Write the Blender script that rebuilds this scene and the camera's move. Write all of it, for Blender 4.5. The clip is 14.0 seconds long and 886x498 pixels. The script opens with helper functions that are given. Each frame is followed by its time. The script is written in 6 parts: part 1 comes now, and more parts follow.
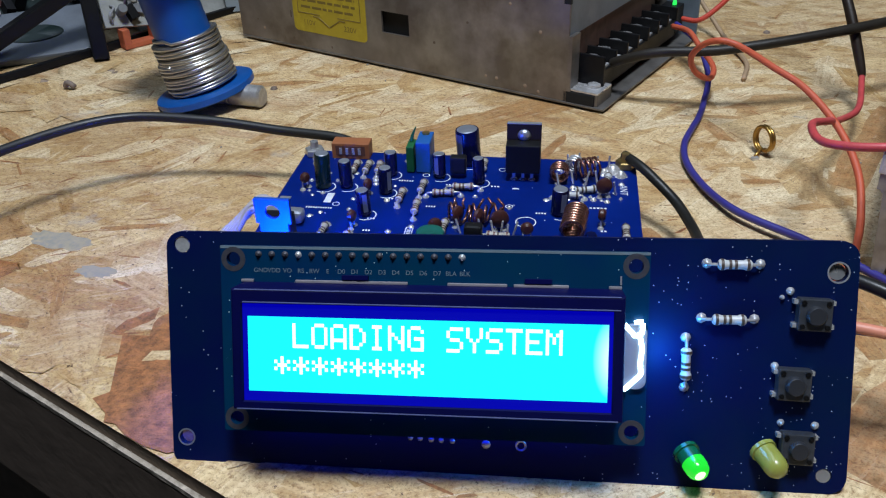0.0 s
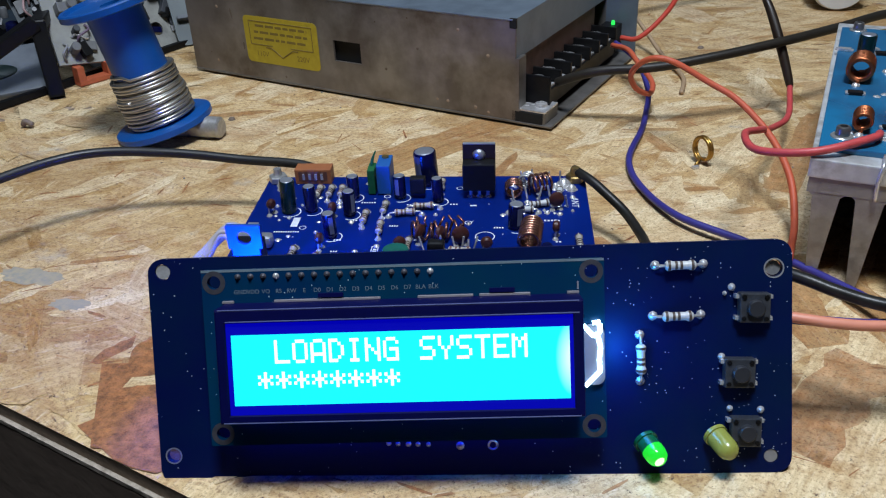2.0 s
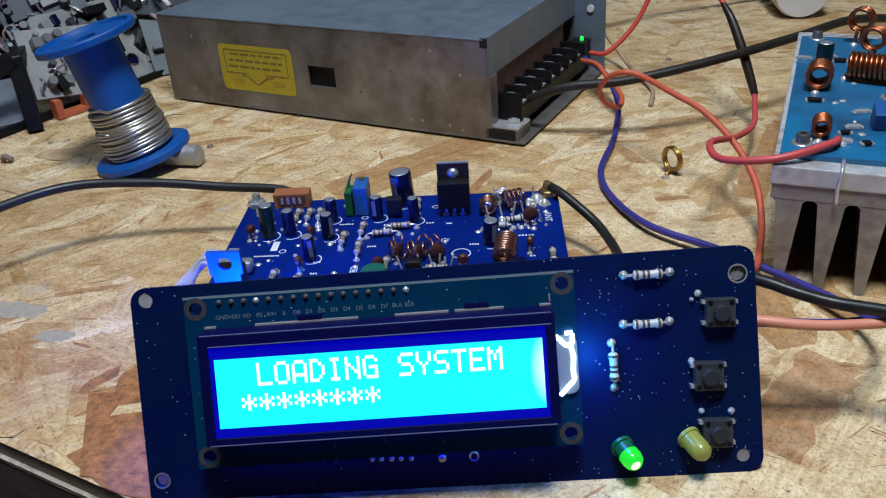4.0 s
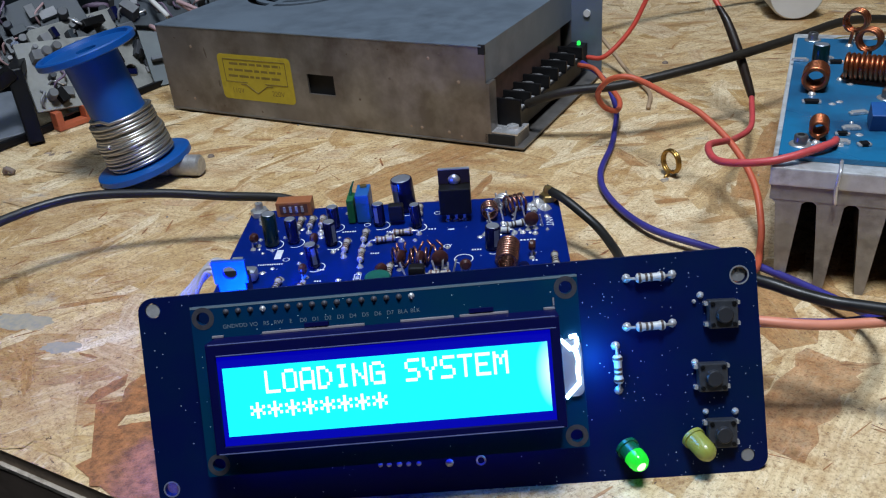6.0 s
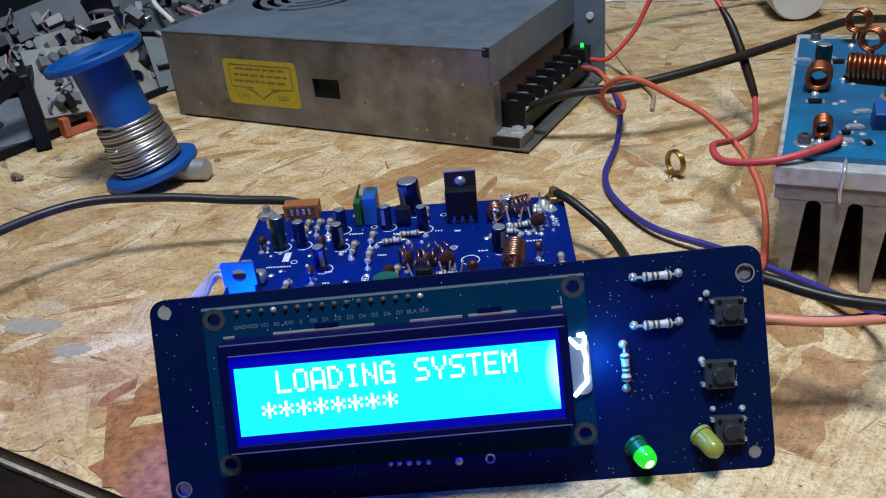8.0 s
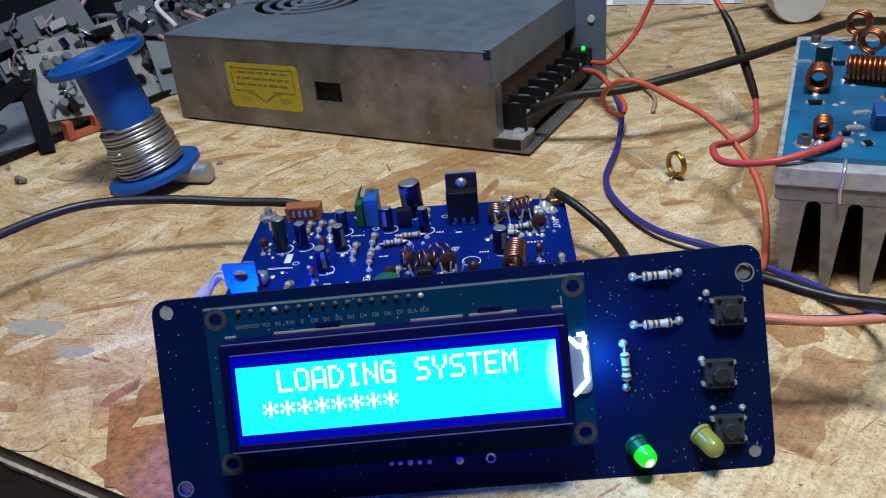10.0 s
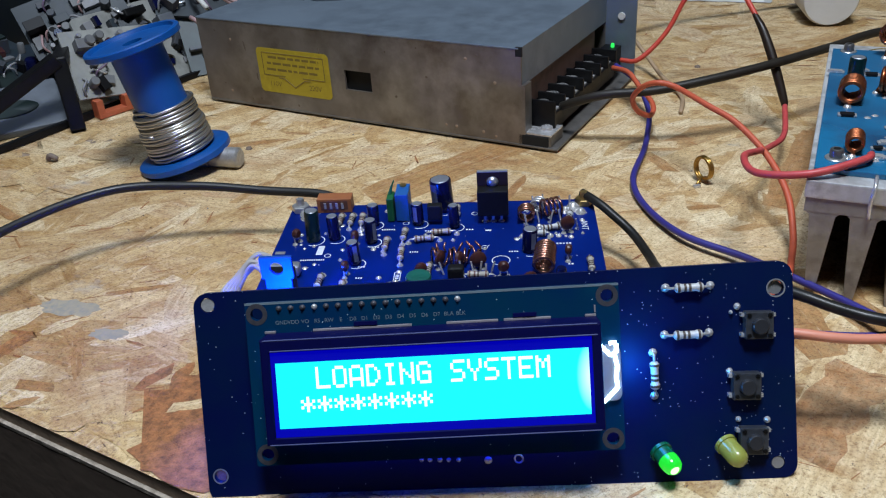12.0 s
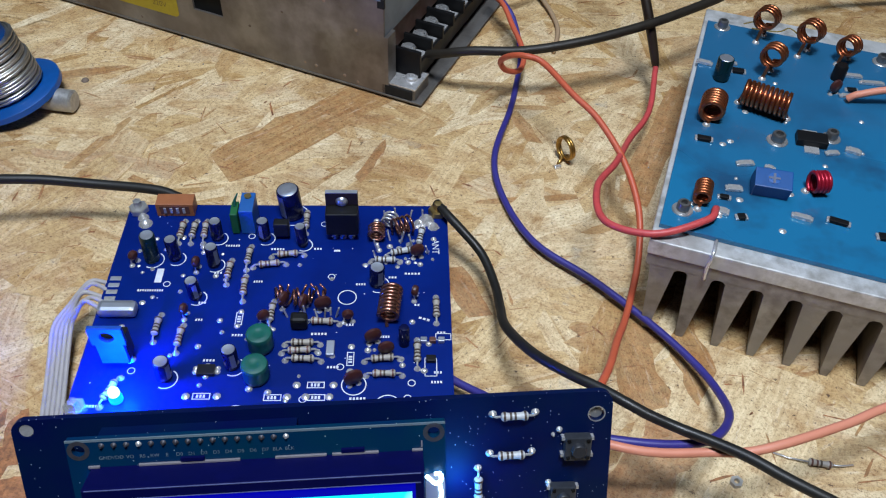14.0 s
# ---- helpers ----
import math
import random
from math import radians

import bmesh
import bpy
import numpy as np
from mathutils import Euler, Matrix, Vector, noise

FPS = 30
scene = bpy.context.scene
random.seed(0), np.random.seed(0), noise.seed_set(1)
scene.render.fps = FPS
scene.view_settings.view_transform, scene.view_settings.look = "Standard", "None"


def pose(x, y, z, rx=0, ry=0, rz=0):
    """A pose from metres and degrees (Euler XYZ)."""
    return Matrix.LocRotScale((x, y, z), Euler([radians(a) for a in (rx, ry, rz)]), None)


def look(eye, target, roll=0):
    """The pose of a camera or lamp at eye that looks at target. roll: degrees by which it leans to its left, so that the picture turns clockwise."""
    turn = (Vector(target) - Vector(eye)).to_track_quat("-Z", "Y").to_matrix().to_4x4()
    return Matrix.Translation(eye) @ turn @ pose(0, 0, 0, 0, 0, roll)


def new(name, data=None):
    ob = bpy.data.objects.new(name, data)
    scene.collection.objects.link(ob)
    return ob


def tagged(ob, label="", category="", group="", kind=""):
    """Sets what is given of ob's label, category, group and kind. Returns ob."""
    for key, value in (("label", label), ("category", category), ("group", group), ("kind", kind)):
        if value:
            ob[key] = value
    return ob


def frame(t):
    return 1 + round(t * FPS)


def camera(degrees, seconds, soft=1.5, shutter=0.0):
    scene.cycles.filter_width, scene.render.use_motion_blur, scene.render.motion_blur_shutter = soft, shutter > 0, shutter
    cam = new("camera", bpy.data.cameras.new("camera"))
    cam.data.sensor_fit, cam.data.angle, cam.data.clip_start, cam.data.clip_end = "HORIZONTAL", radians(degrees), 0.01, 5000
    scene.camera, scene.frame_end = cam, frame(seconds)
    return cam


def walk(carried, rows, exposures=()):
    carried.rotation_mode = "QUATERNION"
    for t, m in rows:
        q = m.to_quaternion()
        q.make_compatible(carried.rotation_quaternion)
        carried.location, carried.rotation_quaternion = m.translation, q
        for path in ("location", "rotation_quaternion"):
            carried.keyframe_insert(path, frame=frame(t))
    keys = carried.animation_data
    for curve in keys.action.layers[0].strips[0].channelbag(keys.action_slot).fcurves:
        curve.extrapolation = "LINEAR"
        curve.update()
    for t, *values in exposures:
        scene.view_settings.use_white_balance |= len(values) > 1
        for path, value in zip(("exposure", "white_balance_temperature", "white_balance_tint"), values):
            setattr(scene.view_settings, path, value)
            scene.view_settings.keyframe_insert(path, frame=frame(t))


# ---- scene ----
cam = camera(54.25, 14.0, soft=1.15)
PATH = [
    (0, (0.05461, 0.05746, 0.12694), (0.03608, 0.22681, 0.02218), -1.82),
    (0.5, (0.05056, 0.05939, 0.12987), (0.03275, 0.22892, 0.02526), -2.15),
    (0.7, (0.05525, 0.05171, 0.12972), (0.03835, 0.22166, 0.02565), -2.13),
    (1, (0.05481, 0.04616, 0.12894), (0.03964, 0.21617, 0.02471), -2.33),
    (1.5, (0.04870, 0.04368, 0.13392), (0.03606, 0.21460, 0.03085), -2.54),
    (1.7, (0.05237, 0.04535, 0.13163), (0.04170, 0.21716, 0.02981), -2.37),
    (2, (0.05274, 0.04677, 0.13202), (0.04490, 0.21920, 0.03099), -2.70),
    (2.5, (0.05821, 0.04559, 0.13280), (0.05203, 0.21881, 0.03302), -3.29),
    (5, (0.05371, 0.04185, 0.13582), (0.04974, 0.21634, 0.03817), -4.86),
    (5.5, (0.05395, 0.04235, 0.13595), (0.05004, 0.21702, 0.03861), -5.02),
    (6, (0.05412, 0.04098, 0.13612), (0.05024, 0.21584, 0.03911), -5.15),
    (6.5, (0.05301, 0.04031, 0.13640), (0.04913, 0.21522, 0.03951), -5.25),
    (7, (0.05367, 0.04133, 0.13590), (0.04977, 0.21639, 0.03926), -5.33),
    (7.5, (0.05414, 0.04014, 0.13617), (0.05003, 0.21532, 0.03975), -5.52),
    (8, (0.05305, 0.03910, 0.13645), (0.04851, 0.21440, 0.04027), -5.67),
    (10.5, (0.05394, 0.03789, 0.13556), (0.04876, 0.21376, 0.04048), -5.81),
    (11, (0.05499, 0.03938, 0.13531), (0.04963, 0.21487, 0.03952), -5.40),
    (11.5, (0.05405, 0.03943, 0.13548), (0.04808, 0.21457, 0.03910), -4.98),
    (12, (0.04781, 0.03709, 0.14270), (0.04027, 0.21069, 0.04368), -4.07),
    (12.5, (0.04849, 0.03605, 0.17486), (0.03832, 0.20229, 0.06413), -2.58),
    (13, (0.04819, 0.05913, 0.19635), (0.04157, 0.21243, 0.06807), -1.02),
    (13.3, (0.05809, 0.07454, 0.20302), (0.05275, 0.22039, 0.06628), -0.71),
    (13.5, (0.05617, 0.07450, 0.20297), (0.05454, 0.21778, 0.06345), -0.73),
    (13.7, (0.06043, 0.08019, 0.20297), (0.06109, 0.21797, 0.05800), -0.05),
    (14, (0.06458, 0.09137, 0.20380), (0.07932, 0.22879, 0.05924), 2.43),
]
walk(cam, [(t, look(eye, target, roll)) for t, eye, target, roll in PATH])

# ---- light: a cool-white lamp over the bench, an added bluish one, a closed room ----
world = bpy.data.worlds.new("room_dark")
scene.world = world
world.use_nodes = True
world.node_tree.nodes["Background"].inputs[0].default_value = (0.01, 0.01, 0.012, 1)
world.node_tree.nodes["Background"].inputs[1].default_value = 1.0
lamp_data = bpy.data.lights.new("bench_light", "AREA")
lamp_data.shape, lamp_data.size, lamp_data.size_y, lamp_data.energy = "RECTANGLE", 0.20, 0.15, 8.3
lamp_data.color = (0.80, 0.885, 1.0)
lamp_ob = new("bench_light", lamp_data)
lamp_ob.matrix_world = look((0.085, 0.065, 0.80), (0.08, 0.28, 0))
# unseen bluish area lamp, added for fill and sheen on the steel cover
sheen_data = bpy.data.lights.new("blue_sheen_light", "AREA")
sheen_data.shape, sheen_data.size, sheen_data.size_y, sheen_data.energy = "RECTANGLE", 1.1, 0.05, 6.0
sheen_data.color = (0.58, 0.75, 1.0)
sheen_ob = new("blue_sheen_light", sheen_data)
sheen_ob.matrix_world = look((-0.25, 0.55, 1.55), (0, 0.35, 0))


# ---- materials ----
def nodes_of(name):
    m = bpy.data.materials.new(name)
    m.use_nodes = True
    nt = m.node_tree
    return m, nt, nt.nodes["Principled BSDF"]


def mixc(nt, fac, a, b):
    n = nt.nodes.new("ShaderNodeMix")
    n.data_type = "RGBA"
    for sock, v in ((n.inputs[0], fac), (n.inputs[6], a), (n.inputs[7], b)):
        if isinstance(v, (tuple, float, int)):
            sock.default_value = v if not isinstance(v, tuple) else (*v, 1)
        else:
            nt.links.new(v, sock)
    return n.outputs[2]


def noise_out(nt, scale, detail=4.0, rough=0.6, coord="Object", stretch=(1, 1, 1), lo=0.35, hi=0.65):
    tc = nt.nodes.new("ShaderNodeTexCoord")
    mp = nt.nodes.new("ShaderNodeMapping")
    mp.inputs["Scale"].default_value = stretch
    nz = nt.nodes.new("ShaderNodeTexNoise")
    nz.inputs["Scale"].default_value, nz.inputs["Detail"].default_value, nz.inputs["Roughness"].default_value = scale, detail, rough
    rp = nt.nodes.new("ShaderNodeMapRange")
    rp.inputs[1].default_value, rp.inputs[2].default_value = lo, hi
    nt.links.new(tc.outputs[coord], mp.inputs[0])
    nt.links.new(mp.outputs[0], nz.inputs["Vector"])
    nt.links.new(nz.outputs[0], rp.inputs[0])
    return rp.outputs[0]


def bump(nt, bsdf, height, strength=0.2, dist=0.0003):
    b = nt.nodes.new("ShaderNodeBump")
    b.inputs["Strength"].default_value, b.inputs["Distance"].default_value = strength, dist
    nt.links.new(height, b.inputs["Height"])
    nt.links.new(b.outputs[0], bsdf.inputs["Normal"])


def mat(name, col, rough=0.5, metal=0.0, col2=None, scale=300.0, rough2=None, relief=0.0, coat=0.0, trans=0.0, lo=0.35, hi=0.65, spec=0.5):
    """Plain procedural surface: two colours mixed by fine and coarse noise, roughness varied with it."""
    m, nt, b = nodes_of(name)
    col2 = col2 or tuple(c * 0.75 for c in col)
    n1 = noise_out(nt, scale, lo=lo, hi=hi)
    n2 = noise_out(nt, scale * 0.17, 3, lo=lo, hi=hi)
    c1 = mixc(nt, n1, col, col2)
    nt.links.new(mixc(nt, n2, c1, mixc(nt, 0.5, col, col2)), b.inputs["Base Color"])
    r = nt.nodes.new("ShaderNodeMapRange")
    r.inputs[3].default_value, r.inputs[4].default_value = rough, rough2 if rough2 is not None else min(1, rough + 0.15)
    nt.links.new(n2, r.inputs[0])
    nt.links.new(r.outputs[0], b.inputs["Roughness"])
    b.inputs["Metallic"].default_value, b.inputs["Coat Weight"].default_value = metal, coat
    b.inputs["Transmission Weight"].default_value = trans
    b.inputs["Specular IOR Level"].default_value = spec
    if relief:
        bump(nt, b, n1, relief)
    return m


def glow(name, col, strength, base=(0.02, 0.02, 0.02), rough=0.15):
    m, nt, b = nodes_of(name)
    b.inputs["Base Color"].default_value = (*base, 1)
    b.inputs["Roughness"].default_value = rough
    b.inputs["Emission Color"].default_value, b.inputs["Emission Strength"].default_value = (*col, 1), strength
    return m


def speck_mat(name, col, col2, rough, speck, amount, scale=900.0, coat=0.0):
    """Solder-masked board with scattered pale dust and flux specks."""
    m, nt, b = nodes_of(name)
    n2 = noise_out(nt, 40, 3)
    base = mixc(nt, n2, col, col2)
    tc = nt.nodes.new("ShaderNodeTexCoord")
    v = nt.nodes.new("ShaderNodeTexVoronoi")
    v.inputs["Scale"].default_value = scale
    nt.links.new(tc.outputs["Object"], v.inputs["Vector"])
    lt = nt.nodes.new("ShaderNodeMath")
    lt.operation, lt.inputs[1].default_value = "LESS_THAN", 0.13
    nt.links.new(v.outputs["Distance"], lt.inputs[0])
    sp = nt.nodes.new("ShaderNodeSeparateColor")
    nt.links.new(v.outputs["Color"], sp.inputs[0])
    gt = nt.nodes.new("ShaderNodeMath")
    gt.operation = "GREATER_THAN"
    pat = noise_out(nt, 62, 3, lo=0.46, hi=0.62)
    th = nt.nodes.new("ShaderNodeMapRange")
    th.inputs[3].default_value, th.inputs[4].default_value = 1.0, 1.0 - amount
    nt.links.new(pat, th.inputs[0])
    nt.links.new(sp.outputs[0], gt.inputs[0])
    nt.links.new(th.outputs[0], gt.inputs[1])
    mu = nt.nodes.new("ShaderNodeMath")
    mu.operation = "MULTIPLY"
    nt.links.new(lt.outputs[0], mu.inputs[0])
    nt.links.new(gt.outputs[0], mu.inputs[1])
    nt.links.new(mixc(nt, mu.outputs[0], base, speck), b.inputs["Base Color"])
    b.inputs["Roughness"].default_value, b.inputs["Coat Weight"].default_value = rough, coat
    b.inputs["Specular IOR Level"].default_value = 0.11
    return m


def osb_mat(name):
    """Wood strand: tone and hue per strand from its own attribute, grain along the strand, pores and knots of dirt."""
    m, nt, b = nodes_of(name)
    at = nt.nodes.new("ShaderNodeAttribute")
    at.attribute_name = "tone"
    sp = nt.nodes.new("ShaderNodeSeparateColor")
    nt.links.new(at.outputs["Color"], sp.inputs[0])
    def times(fac, base, shade):
        n = nt.nodes.new("ShaderNodeMix")
        n.data_type, n.blend_type = "RGBA", "MULTIPLY"
        nt.links.new(fac, n.inputs[0])
        nt.links.new(base, n.inputs[6])
        n.inputs[7].default_value = (*shade, 1)
        return n.outputs[2]

    def part_of(value, k):
        n = nt.nodes.new("ShaderNodeMath")
        n.operation, n.inputs[1].default_value = "MULTIPLY", k
        nt.links.new(value, n.inputs[0])
        return n.outputs[0]

    c = mixc(nt, sp.outputs[0], (0.83, 0.65, 0.365), (0.57, 0.375, 0.15))
    c = mixc(nt, sp.outputs[1], c, (0.91, 0.79, 0.54))
    # sanded and worn areas, where cream and ochre run into one another across the strands
    tide = noise_out(nt, 21, 6, 0.62, "Object", (1.0, 1.5, 1), 0.40, 0.60)
    soft = mixc(nt, tide, (0.80, 0.63, 0.37), (0.63, 0.43, 0.205))
    c = mixc(nt, part_of(noise_out(nt, 33, 4, 0.6, lo=0.36, hi=0.60), 0.36), c, soft)
    # grain along each strand, coarse and fine
    grain = noise_out(nt, 1.0, 5, 0.65, "UV", (60, 620, 1), 0.38, 0.66)
    fine = noise_out(nt, 1.0, 4, 0.7, "UV", (420, 1500, 1), 0.3, 0.7)
    c = times(part_of(grain, 0.7), c, (0.66, 0.56, 0.45))
    c = times(part_of(fine, 0.35), c, (0.72, 0.66, 0.60))
    # soaked-in brown stains at three sizes
    c = times(part_of(noise_out(nt, 8.5, 6, 0.66, lo=0.50, hi=0.70), 0.75), c, (0.60, 0.49, 0.36))
    mott = noise_out(nt, 62, 6, 0.7, "Object", (1.0, 1.8, 1), 0.48, 0.70)
    c = times(part_of(mott, 0.8), c, (0.62, 0.45, 0.30))
    c = times(part_of(noise_out(nt, 230, 6, 0.8, lo=0.50, hi=0.66), 0.55), c, (0.60, 0.46, 0.33))
    fleck = noise_out(nt, 900, 4, 0.75, lo=0.53, hi=0.65)
    c = times(part_of(fleck, 0.7), c, (0.50, 0.39, 0.31))
    # paler raised fibres
    pale = noise_out(nt, 240, 5, 0.7, "UV", (0.35, 2.2, 1), 0.57, 0.68)
    c = mixc(nt, part_of(pale, 0.42), c, (0.92, 0.82, 0.62))
    pores = noise_out(nt, 480, 5, 0.72, lo=0.62, hi=0.665)
    c = mixc(nt, pores, c, (0.11, 0.06, 0.035))
    c = mixc(nt, sp.outputs[2], c, mixc(nt, noise_out(nt, 260, 5, 0.75, lo=0.36, hi=0.64), (0.46, 0.175, 0.062), (0.125, 0.044, 0.018)))
    # peppered grain of the dark strands
    pepper = noise_out(nt, 1100, 3, 0.7, lo=0.55, hi=0.62)
    c = times(part_of(pepper, 0.5), c, (0.42, 0.32, 0.26))
    c = times(part_of(noise_out(nt, 420, 5, 0.75, lo=0.56, hi=0.68), 0.8), c, (0.55, 0.42, 0.34))
    # grey-blue resin smears
    wax = noise_out(nt, 30, 5, 0.62, lo=0.63, hi=0.74)
    c = mixc(nt, part_of(wax, 0.62), c, (0.42, 0.43, 0.41))
    nt.links.new(c, b.inputs["Base Color"])
    r = nt.nodes.new("ShaderNodeMapRange")
    r.inputs[3].default_value, r.inputs[4].default_value = 0.58, 0.34
    nt.links.new(mott, r.inputs[0])
    nt.links.new(r.outputs[0], b.inputs["Roughness"])
    bump(nt, b, fine, 0.4, 0.0003)
    return m


M_OSB = osb_mat("oriented_strand_board")
M_EDGE = mat("board_edge_brown", (0.40, 0.30, 0.215), 0.85, 0, (0.21, 0.15, 0.105), 420, relief=0.3)
M_RESIN = mat("grey_resin_smear", (0.235, 0.245, 0.225), 0.5, 0, (0.44, 0.35, 0.22), 480)
M_STRIP = mat("pale_splintered_wood", (0.62, 0.54, 0.44), 0.8, 0, (0.10, 0.077, 0.058), 420, relief=0.6)
M_PLANK = mat("dark_stained_plank", (0.24, 0.18, 0.14), 0.6, 0, (0.13, 0.095, 0.072), 90, relief=0.3)
M_STEEL = mat("galvanised_steel", (0.30, 0.285, 0.27), 0.36, 0.7, (0.12, 0.10, 0.085), 62, 0.6, relief=0.05)
M_BASE = mat("dull_steel_plate", (0.24, 0.225, 0.21), 0.4, 0.6, (0.12, 0.11, 0.10), 120)
M_GRIME = mat("greasy_smudge", (0.10, 0.075, 0.055), 0.6, 0.2, (0.17, 0.14, 0.115), 240)
# steel whose blue tint puts reflected cool light into the colour
M_STEEL_TOP = mat("cover_steel_blue_sheen", (0.21, 0.262, 0.32), 0.40, 0.5, (0.14, 0.175, 0.215), 110, 0.55, relief=0.04)
M_DARKSTEEL = mat("worn_bright_steel", (0.55, 0.54, 0.52), 0.3, 0.6, (0.3, 0.29, 0.27), 500, 0.5)
M_BLACK = mat("black_plastic", (0.005, 0.005, 0.006), 0.32, 0, (0.008, 0.008, 0.008), 400, spec=0.18)
# near-black for shade painted into openings and gaps, and for black parts
M_HOLE = mat("black_and_hollow_shade", (0.006, 0.006, 0.006), 0.8)
M_BROWNTERM = mat("brown_phenolic", (0.12, 0.065, 0.048), 0.5, 0, (0.045, 0.022, 0.015), 200)
M_YELLOW = mat("yellow_label_paper", (0.47, 0.36, 0.02), 0.55, 0, (0.35, 0.26, 0.015), 300)
M_INK = mat("brown_print", (0.20, 0.14, 0.025), 0.6)
M_SPOOL = mat("blue_spool_plastic", (0.002, 0.080, 0.32), 0.34, 0, (0.002, 0.064, 0.26), 200)
M_SOLDER = mat("solder_wire", (0.62, 0.61, 0.59), 0.28, 0.95, (0.45, 0.44, 0.42), 300, 0.45)
M_TIN = mat("solder_joint", (0.82, 0.82, 0.83), 0.18, 0.65, (0.58, 0.57, 0.56), 900, 0.3)
M_CHROME = mat("plated_screw", (0.66, 0.67, 0.68), 0.2, 0.75, (0.46, 0.46, 0.46), 700, 0.34)
M_SCREW = mat("oiled_steel_screw", (0.30, 0.30, 0.30), 0.28, 0.8, (0.16, 0.155, 0.15), 600, 0.4)
M_TABDARK = mat("brown_plated_tab", (0.030, 0.020, 0.019), 0.4, 0.2, (0.022, 0.015, 0.014), 300, spec=0.3)
M_TRIMDARK = mat("deep_blue_trimmer_body", (0.003, 0.075, 0.27), 0.4, 0, (0.002, 0.055, 0.21), 300)
M_PCB = speck_mat("blue_circuit_board", (0.0006, 0.014, 0.155), (0.0006, 0.010, 0.12), 0.38, (0.5, 0.55, 0.7), 0.10, 700)
M_PANEL = speck_mat("dark_blue_panel_board", (0.0003, 0.0034, 0.048), (0.0003, 0.0085, 0.042), 0.5, (0.45, 0.53, 0.65), 0.55, 1150)
M_LCDPCB = speck_mat("display_module_board", (0.0007, 0.031, 0.066), (0.0007, 0.021, 0.075), 0.36, (0.45, 0.6, 0.65), 0.4, 1250)
M_AMP = mat("amplifier_board_mask", (0.012, 0.14, 0.285), 0.24, 0, (0.014, 0.062, 0.135), 42, 0.45, lo=0.44, hi=0.64)
M_SILK = mat("white_silkscreen", (0.66, 0.69, 0.74), 0.6)
M_PAD = mat("tinned_pad", (0.6, 0.62, 0.66), 0.35, 0.8)
M_SLEEVE = mat("dark_blue_capacitor_sleeve", (0.003, 0.005, 0.04), 0.2, 0, (0.003, 0.004, 0.025), 300, 0.28, spec=0.4)
M_SLEEVE_GREEN = mat("dark_green_capacitor_sleeve", (0.003, 0.02, 0.022), 0.2, spec=0.4)
M_CANTOP = mat("aluminium_can_top", (0.52, 0.55, 0.62), 0.28, 0.75)
M_STRIPE = mat("grey_capacitor_stripe", (0.13, 0.15, 0.22), 0.35)
M_RESBODY = mat("beige_resistor_body", (0.40, 0.375, 0.34), 0.38, 0, (0.30, 0.275, 0.24), 600)
M_RESPALE = mat("pale_resistor_body", (0.50, 0.52, 0.54), 0.35, 0, (0.40, 0.41, 0.42), 600)
M_BANDR = mat("red_brown_bands", (0.12, 0.048, 0.036), 0.4)
M_BANDD = mat("dark_bands", (0.06, 0.04, 0.03), 0.4)
M_DISC = mat("brown_ceramic_disc", (0.062, 0.02, 0.017), 0.3, 0, (0.045, 0.014, 0.012), 500)
M_COPPER = mat("enamelled_copper", (0.50, 0.165, 0.065), 0.24, 0.9, (0.30, 0.085, 0.04), 500)
M_COPPER_DULL = mat("dull_bare_copper", (0.46, 0.23, 0.17), 0.2, 0.9, (0.28, 0.12, 0.085), 500, 0.3)
M_BRONZE = mat("bronze_wire", (0.50, 0.30, 0.08), 0.28, 0.9, (0.34, 0.19, 0.05), 500)
M_BRASS = mat("brass", (0.55, 0.40, 0.16), 0.3, 0.9, (0.35, 0.24, 0.09), 500)
M_JST = mat("brown_connector", (0.32, 0.115, 0.045), 0.4, 0, (0.25, 0.085, 0.032), 300)
M_TRIM = mat("blue_trimmer_body", (0.01, 0.10, 0.36), 0.4)
M_GREEN = mat("green_plastic", (0.008, 0.11, 0.035), 0.35)
M_INDUCTOR = mat("green_inductor_lacquer", (0.012, 0.11, 0.085), 0.28, 0, (0.008, 0.08, 0.065), 200)
# metal tab with the nearby lamp's blue light put into its base colour
M_TAB = mat("tab_with_lamp_blue", (0.012, 0.075, 0.40), 0.45, 0.0, spec=0.2)
M_EPOXY = mat("black_epoxy", (0.007, 0.007, 0.008), 0.4, spec=0.25)
M_ALU = mat("scratched_aluminium", (0.76, 0.77, 0.78), 0.3, 0.45, (0.36, 0.35, 0.33), 230, 0.6, relief=0.15)
M_FIN = mat("dusty_heatsink_fin", (0.40, 0.36, 0.305), 0.6, 0.3, (0.19, 0.16, 0.13), 220, relief=0.3)
M_WBLACK = mat("black_cable_jacket", (0.011, 0.0105, 0.010), 0.36, 0, (0.018, 0.017, 0.015), 200, spec=0.35)
M_WGREY = mat("dark_cable_jacket", (0.024, 0.020, 0.015), 0.42, 0, (0.016, 0.013, 0.010), 200, spec=0.3)
M_WRED = mat("red_wire", (0.55, 0.06, 0.035), 0.4, 0, (0.48, 0.05, 0.03), 200)
M_WPINK = mat("pink_red_wire", (0.58, 0.07, 0.072), 0.4)
M_WORANGE = mat("orange_red_wire", (0.55, 0.105, 0.045), 0.42, 0, (0.47, 0.085, 0.04), 200)
M_WSALMON = mat("salmon_wire", (0.66, 0.25, 0.16), 0.42, 0, (0.6, 0.22, 0.14), 200)
M_WBLUE = mat("violet_blue_wire", (0.035, 0.03, 0.22), 0.38, 0, (0.03, 0.025, 0.18), 200)
